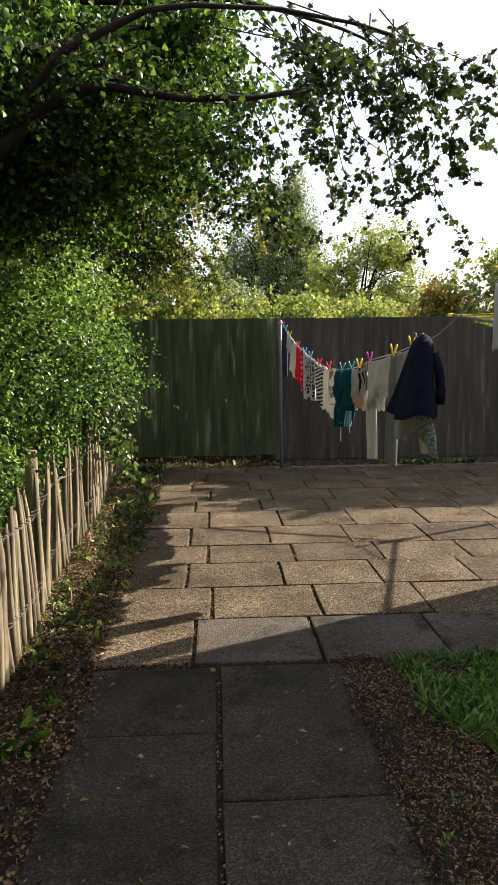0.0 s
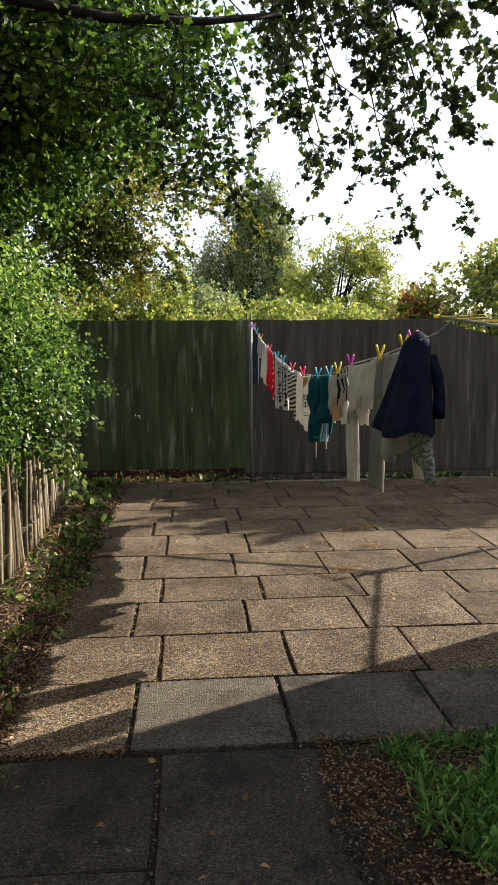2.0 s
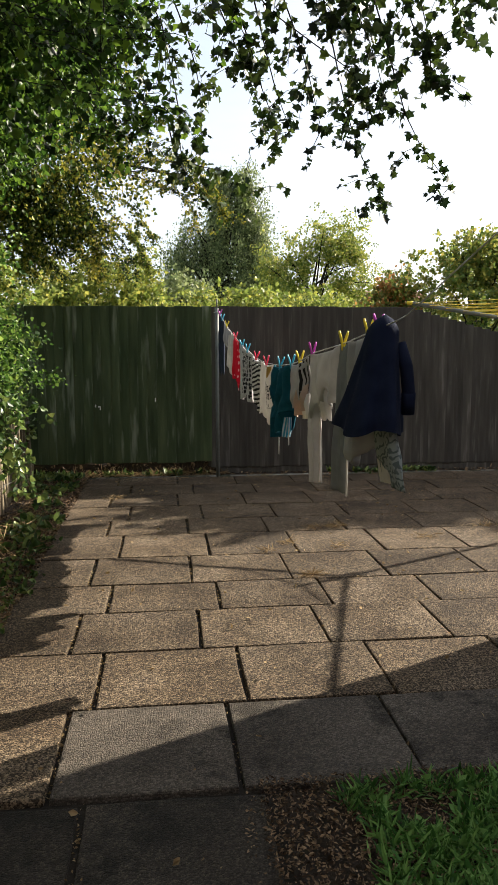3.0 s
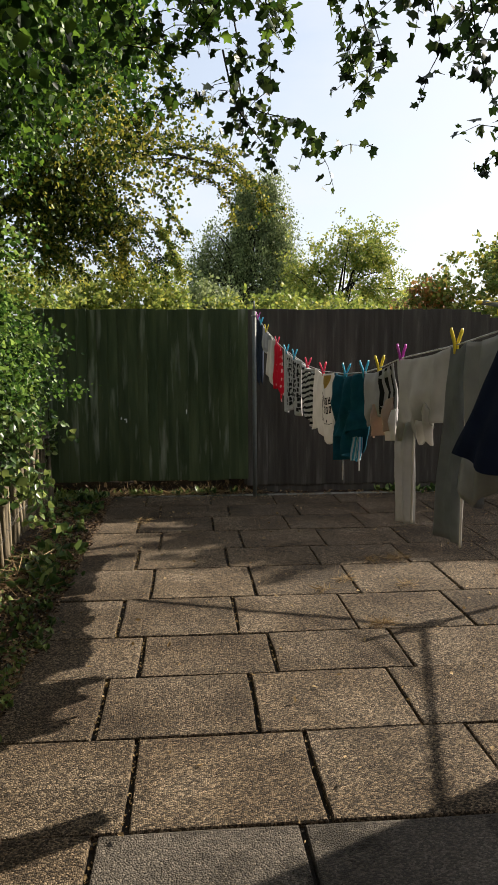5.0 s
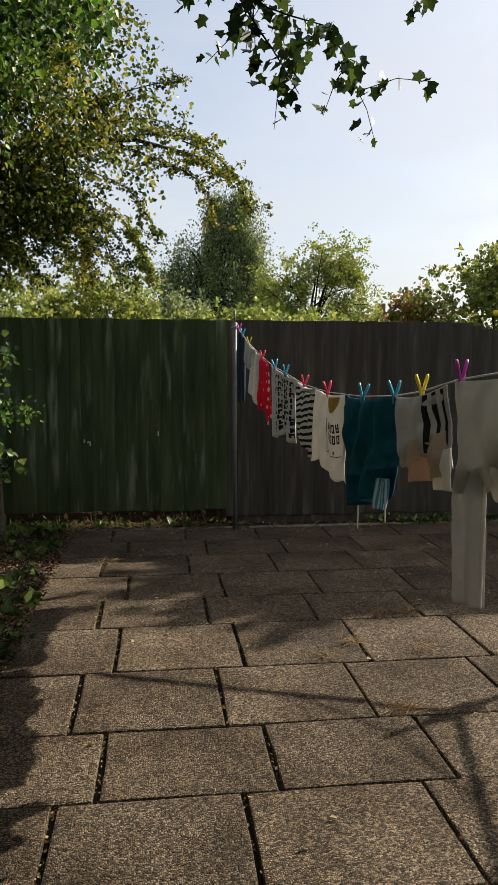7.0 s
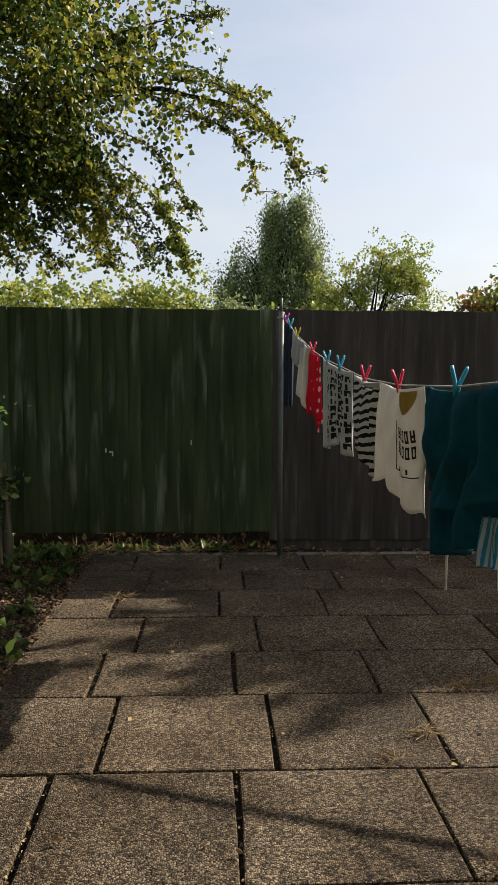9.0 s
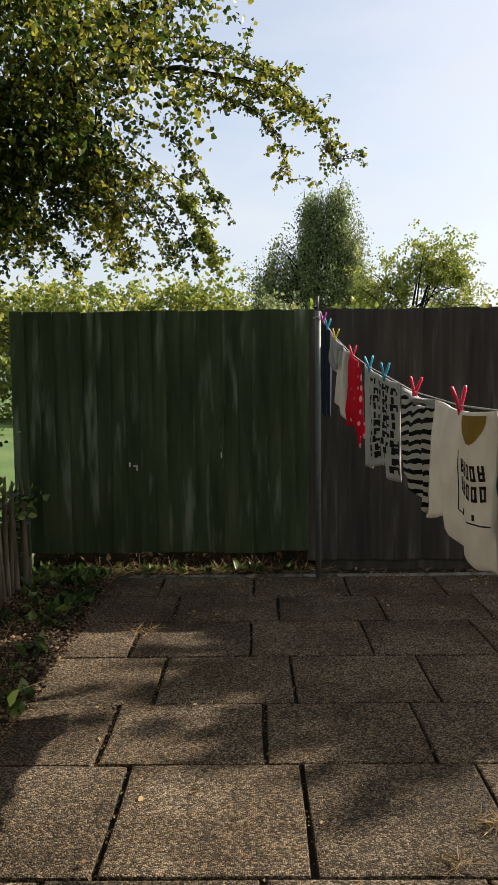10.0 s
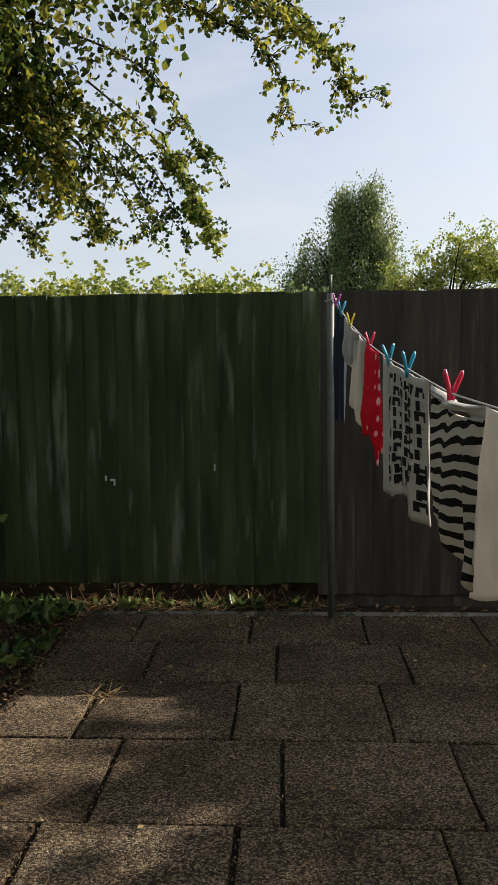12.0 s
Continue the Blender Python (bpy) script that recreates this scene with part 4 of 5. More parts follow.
for i, (c, y) in enumerate([("purple", 9.3), ("blue", 9.18), ("yellow", 8.98), ("red", 8.46), ("blue", 7.94), ("blue", 7.53), ("red", 6.93), ("red", 6.37), ("blue", 5.77), ("blue", 5.38), ("yellow", 5.12), ("purple", 4.85),
                            ("yellow", 4.37), ("yellow", 4.08), ("purple", 3.98), ("red", 2.96), ("blue", 2.88), ("red", 2.84), ("red", 2.73)]):
    peg(c, y, i)


def cloth_at(u, v, y_l, y_r, drop, seed, amp, swing):
    """A point of a hanging cloth: u along the line, v downwards. y_l, y_r, drop: functions of v or u."""
    y = y_l(v) + (y_r(v) - y_l(v)) * u
    top = on_line(min(9.39, max(2.66, y_l(0) + (y_r(0) - y_l(0)) * u)))
    fold = math.sin(u * 9.0 * max(1.0, abs(y_r(0) - y_l(0)) / 0.3) + seed * 1.7 + 1.5 * noise.noise(Vector((u * 2, v, seed)))) * 0.6 + noise.noise(Vector((u * 3.5, v * 1.2, seed * 3.1)))
    amp = amp * min(1.0, abs(y_r(0) - y_l(0)) / 0.22)
    fine = 0.35 * noise.noise(Vector((u * 9, v * 5, seed * 2.3)))
    x = top.x + (fold + fine) * amp * (0.25 + 0.75 * v) + swing * v * v
    z = top.z - 0.002 - drop(u) * v - 0.012 * math.sin(math.pi * u) * (1 - v)
    return Vector((x, y, z))


def garment(name, label, category, panels, mat, seed, amp=0.02, puff=0.012, swing=0.0, nu=22, nv=26, prints=(), flare=0.0):
    """Hanging washing: each panel is a closed double layer. panels: part name, y_l, y_r, drop, v0, material or None."""
    ob = thing(name, label, category, (0, 0, 0), group="washing on the line")
    mid = on_line((panels[0][1](0) + panels[0][2](0)) / 2)
    ob.location = mid
    first_panel = None
    for pn, y_l, y_r, drop, v0, m2 in panels:
        front, back = [], []
        for j in range(nv + 1):
            for i in range(nu + 1):
                u, v = i / nu, v0 + (1 - v0) * j / nv
                p = cloth_at(u, v, y_l, y_r, drop, seed, amp, swing) - mid
                rim = min(1.0, 6 * min(u, 1 - u)) * min(1.0, 5 * (v - v0) + 0.25) * (1.0 if flare > 0 else min(1.0, 4 * (1 - v) + 0.12))
                t = 0.0012 + min(puff * (1 + flare * v), 0.22 * abs(y_r(v) - y_l(v))) * rim * (0.7 + 0.5 * noise.noise(Vector((u * 4, v * 3, seed + 7))))
                front.append(p - Vector((t, 0, 0)))
                back.append(p + Vector((t, 0, 0)))
        n, w = len(front), nu + 1
        faces = []
        for j in range(nv):
            for i in range(nu):
                a = j * w + i
                faces.append((a, a + w, a + w + 1, a + 1))
                faces.append((n + a, n + a + 1, n + a + w + 1, n + a + w))
        for j in range(nv):
            for a in (j * w, j * w + nu):
                faces.append((a, n + a, n + a + w, a + w) if a == j * w else (a, a + w, n + a + w, n + a))
        for i in range(nu):
            a = i
            faces.append((a, a + 1, n + a + 1, n + a))
            a = nv * w + i
            faces.append((a, n + a, n + a + 1, a + 1))
        made_panel = part(pn, mesh_of(pn, front + back, faces, m2 or mat, True), m2 or mat, ob)
        first_panel = made_panel if pn == panels[0][0] and v0 == panels[0][4] else first_panel
    for pn, items, pm in prints:
        pn_, y_l, y_r, drop, v0, m2 = panels[0]
        chunks = []
        for (u0, u1, va, vb) in items:
            vs, fs = [], []
            for j in range(5):
                for i in range(5):
                    u, v = u0 + (u1 - u0) * i / 4, va + (vb - va) * j / 4
                    p = cloth_at(u, v, y_l, y_r, drop, seed, amp, swing) - mid
                    rim = min(1.0, 6 * min(u, 1 - u)) * min(1.0, 5 * (v - v0) + 0.25) * min(1.0, 4 * (1 - v) + 0.12)
                    t = 0.0012 + min(puff * (1 + flare * v), 0.22 * abs(y_r(v) - y_l(v))) * rim * (0.7 + 0.5 * noise.noise(Vector((u * 4, v * 3, seed + 7))))
                    vs.append(p - Vector((t + 0.0022, 0, 0)))
            for j in range(4):
                for i in range(4):
                    a = j * 5 + i
                    fs.append((a, a + 5, a + 6, a + 1))
            chunks.append((vs, fs))
        v, f = join(chunks)
        part(pn, mesh_of(pn, v, f, pm, True), pm, first_panel, "printed marks")
    return ob


def fabric(name, a, b, translucent=0.25, scale=14):
    return material(name, [a, b], scale, 0.95, 0.25, 260, spec=0.1, translucent=translucent)


def striped(name, light, dark, freq, distort, tilt=(0, 0, 0), width=0.5, seed_scale=2.0):
    """Fabric with dark woven or printed bands, bent by noise."""
    m = fabric(name, light, light, 0.2)
    nt, n = m.node_tree, m.node_tree.nodes
    wave, ramp, mix, tc, mp = n.new("ShaderNodeTexWave"), n.new("ShaderNodeValToRGB"), n.new("ShaderNodeMix"), n.new("ShaderNodeTexCoord"), n.new("ShaderNodeMapping")
    wave.wave_type, wave.bands_direction = "BANDS", "Z"
    wave.inputs["Scale"].default_value, wave.inputs["Distortion"].default_value = freq, distort
    wave.inputs["Detail"].default_value, wave.inputs["Detail Scale"].default_value = 1.0, seed_scale
    mp.inputs["Rotation"].default_value = tilt
    nt.links.new(tc.outputs["Object"], mp.inputs["Vector"])
    nt.links.new(mp.outputs["Vector"], wave.inputs["Vector"])
    ramp.color_ramp.elements[0].position, ramp.color_ramp.elements[1].position = width - 0.04, width + 0.04
    nt.links.new(wave.outputs["Fac"], ramp.inputs["Fac"])
    mix.data_type = "RGBA"
    nt.links.new(ramp.outputs["Color"], mix.inputs["Factor"])
    mix.inputs["A"].default_value, mix.inputs["B"].default_value = (*dark, 1), (*light, 1)
    nt.links.new(mix.outputs["Result"], n["Principled BSDF"].inputs["Base Color"])
    for l in list(nt.links):
        if l.to_node.bl_idname == "ShaderNodeBsdfTranslucent":
            nt.links.new(mix.outputs["Result"], l.to_socket)
    return m


def dotted(name, base, dot, scale, size):
    m = fabric(name, base, base, 0.25)
    nt, n = m.node_tree, m.node_tree.nodes
    vor, ramp, mix, tc = n.new("ShaderNodeTexVoronoi"), n.new("ShaderNodeValToRGB"), n.new("ShaderNodeMix"), n.new("ShaderNodeTexCoord")
    vor.inputs["Scale"].default_value, vor.inputs["Randomness"].default_value = scale, 0.25
    nt.links.new(tc.outputs["Object"], vor.inputs["Vector"])
    ramp.color_ramp.elements[0].position, ramp.color_ramp.elements[1].position = size, size + 0.04
    nt.links.new(vor.outputs["Distance"], ramp.inputs["Fac"])
    mix.data_type = "RGBA"
    nt.links.new(ramp.outputs["Color"], mix.inputs["Factor"])
    mix.inputs["A"].default_value, mix.inputs["B"].default_value = (*dot, 1), (*base, 1)
    nt.links.new(mix.outputs["Result"], n["Principled BSDF"].inputs["Base Color"])
    for l in list(nt.links):
        if l.to_node.bl_idname == "ShaderNodeBsdfTranslucent":
            nt.links.new(mix.outputs["Result"], l.to_socket)
    return m


def lin(a, b):
    return lambda v: a + (b - a) * v


C_WHITE = fabric("white_cotton", (0.55, 0.52, 0.48), (0.66, 0.63, 0.59), 0.22)
C_CREAM = fabric("cream_cotton", (0.56, 0.53, 0.50), (0.67, 0.64, 0.61), 0.28)
C_TOWEL = fabric("greyed_cotton", (0.38, 0.37, 0.36), (0.47, 0.46, 0.45), 0.22)
C_GREY = fabric("grey_jersey", (0.33, 0.325, 0.31), (0.42, 0.41, 0.395), 0.34)
C_PALE = fabric("pale_grey_jersey", (0.36, 0.35, 0.36), (0.45, 0.44, 0.45), 0.2)
C_TEAL = fabric("teal_jersey", (0.008, 0.062, 0.095), (0.018, 0.115, 0.16), 0.28)
C_NAVY = fabric("navy_wool", (0.006, 0.009, 0.022), (0.012, 0.017, 0.036), 0.03)
C_DARK = fabric("dark_denim", (0.025, 0.032, 0.05), (0.04, 0.05, 0.075), 0.05)
C_RED = dotted("red_dotted_cotton", (0.5, 0.015, 0.035), (0.7, 0.45, 0.45), 17, 0.27)
C_PINK = fabric("skin_pink_cotton", (0.45, 0.32, 0.26), (0.55, 0.41, 0.34), 0.25)
C_BLACK = fabric("black_print", (0.012, 0.012, 0.013), (0.02, 0.02, 0.022), 0.02)
C_GOLD = fabric("gold_print", (0.35, 0.2, 0.04), (0.45, 0.27, 0.06), 0.05)
C_LBLUE = striped("blue_white_stripe", (0.5, 0.6, 0.66), (0.05, 0.3, 0.45), 40, 0.3, (1.57, 0, 0))
C_ZEBRA = striped("black_and_white_chevron", (0.55, 0.52, 0.5), (0.012, 0.012, 0.014), 9.5, 2.6, (0.1, 0, 0), 0.42, 1.2)
C_PATTERN = striped("faded_pattern", (0.30, 0.34, 0.33), (0.12, 0.15, 0.15), 10, 9.0, (0.5, 0.3, 0), 0.35, 3)

rp = random.Random(5)
text_bars = []
for r in range(10):
    for c in range(6):
        u, v = 0.25 + 0.118 * c + rp.uniform(-0.01, 0.01), 0.06 + 0.088 * r + rp.uniform(-0.01, 0.01)
        text_bars += [(u, u + 0.03, v, v + 0.07), (u, u + rp.uniform(0.06, 0.1), v + rp.choice((0, 0.03)), v + rp.choice((0.045, 0.02)) + 0.012)]
        if rp.random() < 0.6:
            text_bars.append((u + 0.065, u + 0.095, v + rp.choice((0, 0.03)), v + 0.07))
garment("dark_trousers", "dark blue trousers pegged beside the grey pole", "trousers", [("leg", lin(9.34, 9.36), lin(9.22, 9.2), lambda u: 0.60, 0, None), ("leg", lin(9.22, 9.2), lin(9.12, 9.08), lambda u: 0.55, 0, None)], C_DARK, 1, 0.012, 0.014)
garment("grey_vest", "small pale grey vest hung folded over the line", "vest", [("body", lin(9.1, 9.12), lin(8.72, 8.8), lambda u: 0.17 + 0.04 * math.sin(5 * u), 0, None)], C_PALE, 2, 0.02, 0.012)
garment("white_blouse", "white cotton blouse hanging in narrow folds", "blouse", [("body", lin(8.84, 9.05), lin(8.55, 8.68), lambda u: 0.36 + 0.03 * u, 0, None)], C_WHITE, 3, 0.014, 0.01)
garment("red_shorts", "red spotted cotton shorts pegged on the line", "shorts", [("body", lin(8.62, 8.72), lin(8.2, 8.12), lambda u: 0.37 + 0.03 * math.sin(7 * u), 0, None), ("tie", lin(8.3, 8.24), lin(8.26, 8.19), lambda u: 0.45, 0.6, None)], C_RED, 4, 0.02, 0.014)
garment("printed_towel", "white towel covered in black printed lettering", "towel", [("body", lin(8.1, 8.02), lin(7.2, 7.12), lambda u: 0.47 - 0.12 * u + 0.02 * math.sin(9 * u), 0, None)], C_TOWEL, 5, 0.022, 0.01, prints=[("print", text_bars, C_BLACK)])
garment("chevron_shorts", "black and white chevron striped cotton shorts", "shorts", [("body", lin(7.14, 7.12), lin(6.64, 6.7), lambda u: 0.31 + 0.05 * u, 0.08, None), ("waistband", lin(7.14, 7.138), lin(6.64, 6.645), lambda u: 0.026 + 0.004 * u, 0, C_TOWEL)], C_ZEBRA, 6, 0.018, 0.016)
bars = [(0.54 + 0.07 * c + 0.03 * k, 0.54 + 0.07 * c + 0.03 * k + 0.017, 0.34 + 0.13 * r, 0.34 + 0.13 * r + 0.10) for r in range(2) for c in range(5) for k in range(2)]
bars += [(0.54 + 0.07 * c, 0.54 + 0.07 * c + 0.05, 0.34 + 0.13 * r + dv, 0.34 + 0.13 * r + dv + 0.02) for r in range(2) for c in range(5) for dv in (rp.choice((0, 0.04)), 0.08)]
bars += [(0.50, 0.51, 0.28, 0.72), (0.5, 0.92, 0.715, 0.725), (0.66, 0.68, 0.65, 0.69), (0.75, 0.77, 0.65, 0.69)]
garment("white_t_shirt", "cream t-shirt with dark print hung upside down by its hem", "t-shirt",
        [("body", lin(6.62, 6.72), lin(6.08, 6.02), lambda u: 0.375 - 0.04 * math.sin(math.pi * min(1, 2 * u)) + 0.012 * min(1, max(0, 4 * u - 2)) - 0.05 * max(0, u - 0.8) + 0.008 * math.sin(19 * u), 0, None)], C_CREAM, 7, 0.02, 0.016,
        prints=[("print", bars, C_BLACK), ("emblem", [(0.71 - 0.18 * math.sqrt(1 - (k / 20) ** 2), 0.71 + 0.18 * math.sqrt(1 - (k / 20) ** 2), 0.025 + 0.0092 * k, 0.0346 + 0.0092 * k) for k in range(20)], C_GOLD)])
garment("teal_dress", "teal jersey dress with loose pale tie cords hanging in soft folds", "dress",
        [("body", lin(6.06, 6.10), lin(5.40, 5.42), lambda u: 0.28 - 0.03 * math.cos(6 * u), 0, None), ("skirt", lin(5.96, 5.92), lin(5.50, 5.46), lambda u: 0.39 + 0.03 * math.sin(5 * u), 0.45, None),
         ("tie", lin(5.82, 5.82), lin(5.814, 5.814), lambda u: 0.53, 0.7, C_WHITE), ("tie", lin(5.50, 5.46), lin(5.494, 5.454), lambda u: 0.44, 0.8, C_WHITE), ("label_panel", lin(5.56, 5.55), lin(5.48, 5.47), lambda u: 0.40, 0.72, C_LBLUE)], C_TEAL, 8, 0.06, 0.022, nu=60)
garment("striped_top", "pale top with dark stripes and a pink lining", "top", [("body", lin(5.38, 5.32), lin(4.95, 4.9), lambda u: 0.21 + 0.02 * math.sin(8 * u), 0, None), ("lining", lin(5.26, 5.24), lin(4.98, 4.92), lambda u: 0.28 - 0.03 * u, 0.5, C_PINK), ("hem", lin(5.06, 5.02), lin(4.95, 4.88), lambda u: 0.29, 0.6, C_WHITE)], C_PALE, 9, 0.03, 0.016, prints=[("stripe", [one], C_BLACK) for one in [(0.03, 0.07, 0.02, 0.9), (0.66, 0.72, 0.02, 0.93), (0.79, 0.85, 0.02, 0.9), (0.91, 0.95, 0.02, 0.85)]])
C_SLATE = fabric("slate_jersey", (0.17, 0.18, 0.18), (0.23, 0.24, 0.24), 0.2)
# the thin white strip down the leg stands in for its sunlit edge
garment("grey_joggers", "grey jersey jogging trousers with white lining and a sunlit leg edge in white", "trousers",
        [("seat", lin(4.88, 4.83), lin(4.38, 4.46), lambda u: 0.27 + 0.03 * math.sin(4 * u + 1), 0, None), ("leg", lin(4.875, 4.84), lin(4.70, 4.72), lambda u: 0.60, 0.38, None), ("piping", lin(4.70, 4.725), lin(4.69, 4.71), lambda u: 0.595, 0.42, C_WHITE),
         ("pocket", lin(4.68, 4.66), lin(4.57, 4.55), lambda u: 0.28 + 0.03 * math.sin(8 * u), 0.62, C_WHITE)], C_GREY, 10, 0.026, 0.018)
# here too a white strip paints the sun on the leg's side
garment("slate_trousers", "dark slate jersey trousers with a sunlit side edge in white", "trousers",
        [("leg", lin(4.40, 4.50), lin(4.29, 4.32), lambda u: 0.61, 0, None), ("seam", lin(4.29, 4.315), lin(4.28, 4.305), lambda u: 0.62, 0.3, C_WHITE)], C_SLATE, 17, 0.03, 0.016)
garment("grey_shirt", "crumpled pale grey shirt hanging half behind the coat", "shirt", [("body", lin(4.28, 4.30), lin(4.06, 4.05), lambda u: 0.44 + 0.05 * math.sin(4 * u), 0, None)], C_GREY, 18, 0.04, 0.016)
garment("patterned_trousers", "faded patterned trousers with a white lining behind the coat", "trousers", [("leg", lin(4.00, 4.10), lin(3.96, 3.96), lambda u: 0.54, 0.45, None), ("leg", lin(3.96, 3.95), lin(3.92, 3.82), lambda u: 0.56, 0.45, None), ("lining", lin(4.04, 4.07), lin(3.96, 3.96), lambda u: 0.55, 0.84, C_WHITE)], C_PATTERN, 11, 0.02, 0.02, 0.05)


def coat():
    """A heavy coat hung by its hood: a flared, folded cone with a hanging sleeve and an open hem."""
    ob = thing("navy_coat", "heavy navy blue hooded coat hung in a flared shape", "coat", (1.18, 3.96, 1.50), group="washing on the line")
    rows, sides, verts, faces = 22, 40, [], []
    for j in range(rows + 1):
        v = j / rows
        hood = math.sqrt(min(1.0, v / 0.13))
        rx, ry = 0.047 * hood + 0.062 * v ** 1.1, 0.055 * hood + 0.13 * v
        for k in range(sides):
            a = 2 * math.pi * k / sides
            fold = 1 + v * (0.11 * math.sin(5 * a + 1.3) + 0.07 * math.sin(9 * a + 2 * v) + 0.10 * noise.noise(Vector((math.cos(a) * 2, math.sin(a) * 2, v * 3))))
            verts.append((-0.045 * v + rx * fold * math.cos(a), 0.03 * v + ry * fold * math.sin(a), -0.405 * v + 0.014 * v * math.sin(3 * a)))
    for j in range(rows):
        for k in range(sides):
            p, q = j * sides + k, j * sides + (k + 1) % sides
            faces.append((p, p + sides, q + sides, q))
    part("body", mesh_of("body", verts, faces, C_NAVY, True), C_NAVY, ob)
    pts = [(0.045, -0.03, -0.10), (0.062, -0.05, -0.18), (0.072, -0.05, -0.27), (0.075, -0.04, -0.345)]
    v, f = tube(pts, [0.02, 0.023, 0.023, 0.02], 12)
    sleeve = part("sleeve", mesh_of("sleeve", v, f, C_NAVY, True), C_NAVY, ob)
    v, f = tube([pts[2], pts[3]], [0.025, 0.0225], 12)
    part("cuff", mesh_of("cuff", v, f, C_NAVY, True), C_NAVY, sleeve)
    return ob


coat()
garment("teal_jumper", "teal jumper folded over the line beside the post", "jumper", [("body", lin(2.97, 2.93), lin(2.68, 2.69), lambda u: 0.17, 0, None)], C_TEAL, 13, 0.02, 0.02, nu=16, nv=14)
garment("grey_leggings", "grey child's leggings with dark bands", "leggings", [("leg", lin(3.04, 3.05), lin(2.96, 2.96), lambda u: 0.25, 0, None), ("leg", lin(2.95, 2.94), lin(2.87, 2.86), lambda u: 0.20, 0, None), ("band", lin(3.047, 3.056), lin(2.955, 2.955), lambda u: 0.21, 0.86, C_BLACK)], C_PALE, 14, 0.01, 0.009, nu=12, nv=18)

# ---- rotary airer ----
HUB = Vector((3.57, 6.785, 1.5))
airer = thing("rotary_airer", "three-armed rotary clothes airer strung with yellow line", "rotary airer", (HUB.x, HUB.y, 0))
v, f = tube([(0, 0, -0.02), (0, 0, 1.75)], 0.02, 10)
part("pole", mesh_of("pole", v, f, M_POLE, True), M_POLE, airer)
bm = bmesh.new()
bmesh.ops.create_cone(bm, cap_ends=True, segments=14, radius1=0.05, radius2=0.04, depth=0.14)
bmesh.ops.translate(bm, vec=(0, 0, 1.5), verts=bm.verts)
part("hub", bm, M_POST, airer, "dark plastic hub")
arms = []
for ang in (147.4, 266.5, 27.0):
    d = Vector((math.cos(radians(ang)), math.sin(radians(ang)), 0)) * 1.33
    tip = Vector((0, 0, 1.5)) + d + Vector((0, 0, 0.25))
    v, f = tube([(0, 0, 1.5), tip], 0.017, 8)
    arm = part("arm", mesh_of("arm", v, f, M_POLE, True), M_POLE, airer)
    v, f = tube([Vector((0, 0, 1.72)), Vector((0, 0, 1.5)).lerp(tip, 0.45)], 0.007, 6)
    part("strut", mesh_of("strut", v, f, M_POLE, True), M_POLE, airer)
    v, f = tube([tip - d * 0.01, tip + d * 0.025], 0.018, 8)
    part("tip_cap", mesh_of("tip_cap", v, f, M_YELLOW, True), M_YELLOW, arm, "yellow plastic end cap")
    arms.append(tip)
chunks = []
for k in (0.3, 0.4, 0.5, 0.6, 0.7, 0.8, 0.9, 0.99):
    for a in range(3):
        p, q = Vector((0, 0, 1.5)).lerp(arms[a], k), Vector((0, 0, 1.5)).lerp(arms[(a + 1) % 3], k)
        m = (p + q) / 2 - Vector((0, 0, 0.02))
        chunks.append(tube([p, m, q], 0.0028, 5))
v, f = join(chunks)
part("drying_line", mesh_of("drying_line", v, f, M_YELLOW, True), M_YELLOW, airer, "taut yellow plastic line")

# ---- chestnut paling fence ----
paling = thing("paling_fence", "leaning split chestnut paling fence bound with wire", "fence", (0, 0, 0))


def picket_mesh(seed):
    rnd = random.Random(seed)
    n, h = 6, 0.86
    sec = [(-0.028, -0.014), (0.0, -0.024), (0.027, -0.012), (0.024, 0.012), (-0.023, 0.014)]
    sec = [(a * rnd.uniform(0.6, 1.05), b * rnd.uniform(0.7, 1.2)) for a, b in sec]
    verts, faces = [], []
    for j in range(n + 1):
        t = j / n
        k = 1.0 - 0.25 * t if j < n else 0.35
        ox, oy = 0.010 * math.sin(3 * t + seed), 0.012 * noise.noise(Vector((seed, t * 2, 0)))
        for a, b in sec:
            verts.append((b * k + ox, a * k + oy, h * t - 0.04))
    m = len(sec)
    for j in range(n):
        for k in range(m):
            a, b = j * m + k, j * m + (k + 1) % m
            faces.append((a, b, b + m, a + m))
    faces += [tuple(reversed(range(m))), tuple(range(n * m, n * m + m))]
    return mesh_of("picket", verts, faces, M_PICKET, True)


def pale_x(y):
    return -0.80 - 0.035 * (y - 3.7) + 0.02 * math.sin(y * 2.1)


pk = [picket_mesh(s) for s in range(8)]
y, k = 1.6, 0
while y < 9.3:
    ob = part("picket", pk[k % 8], None, paling)
    ob.location = (pale_x(y), y, random.uniform(-0.03, 0.0))
    lean = random.uniform(-0.07, 0.07) + (0.22 if random.random() < 0.08 else 0)
    ob.rotation_euler = (lean, random.uniform(-0.05, 0.03), random.uniform(-0.5, 0.5))
    s = random.uniform(0.82, 1.05)
    ob.scale = (1, 1, s)
    y += random.choice((0.075, 0.095, 0.12, 0.15))
    k += 1
for y in (2.3, 4.4, 6.55, 8.7):
    v, f = tube([(pale_x(y) - 0.04, y, -0.05), (pale_x(y) - 0.035, y + 0.01, 0.5), (pale_x(y) - 0.03, y, 0.9)], [0.038, 0.036, 0.033], 9)
    part("stake", mesh_of("stake", v, f, M_PICKET, True), M_PICKET, paling, "stout round stake")
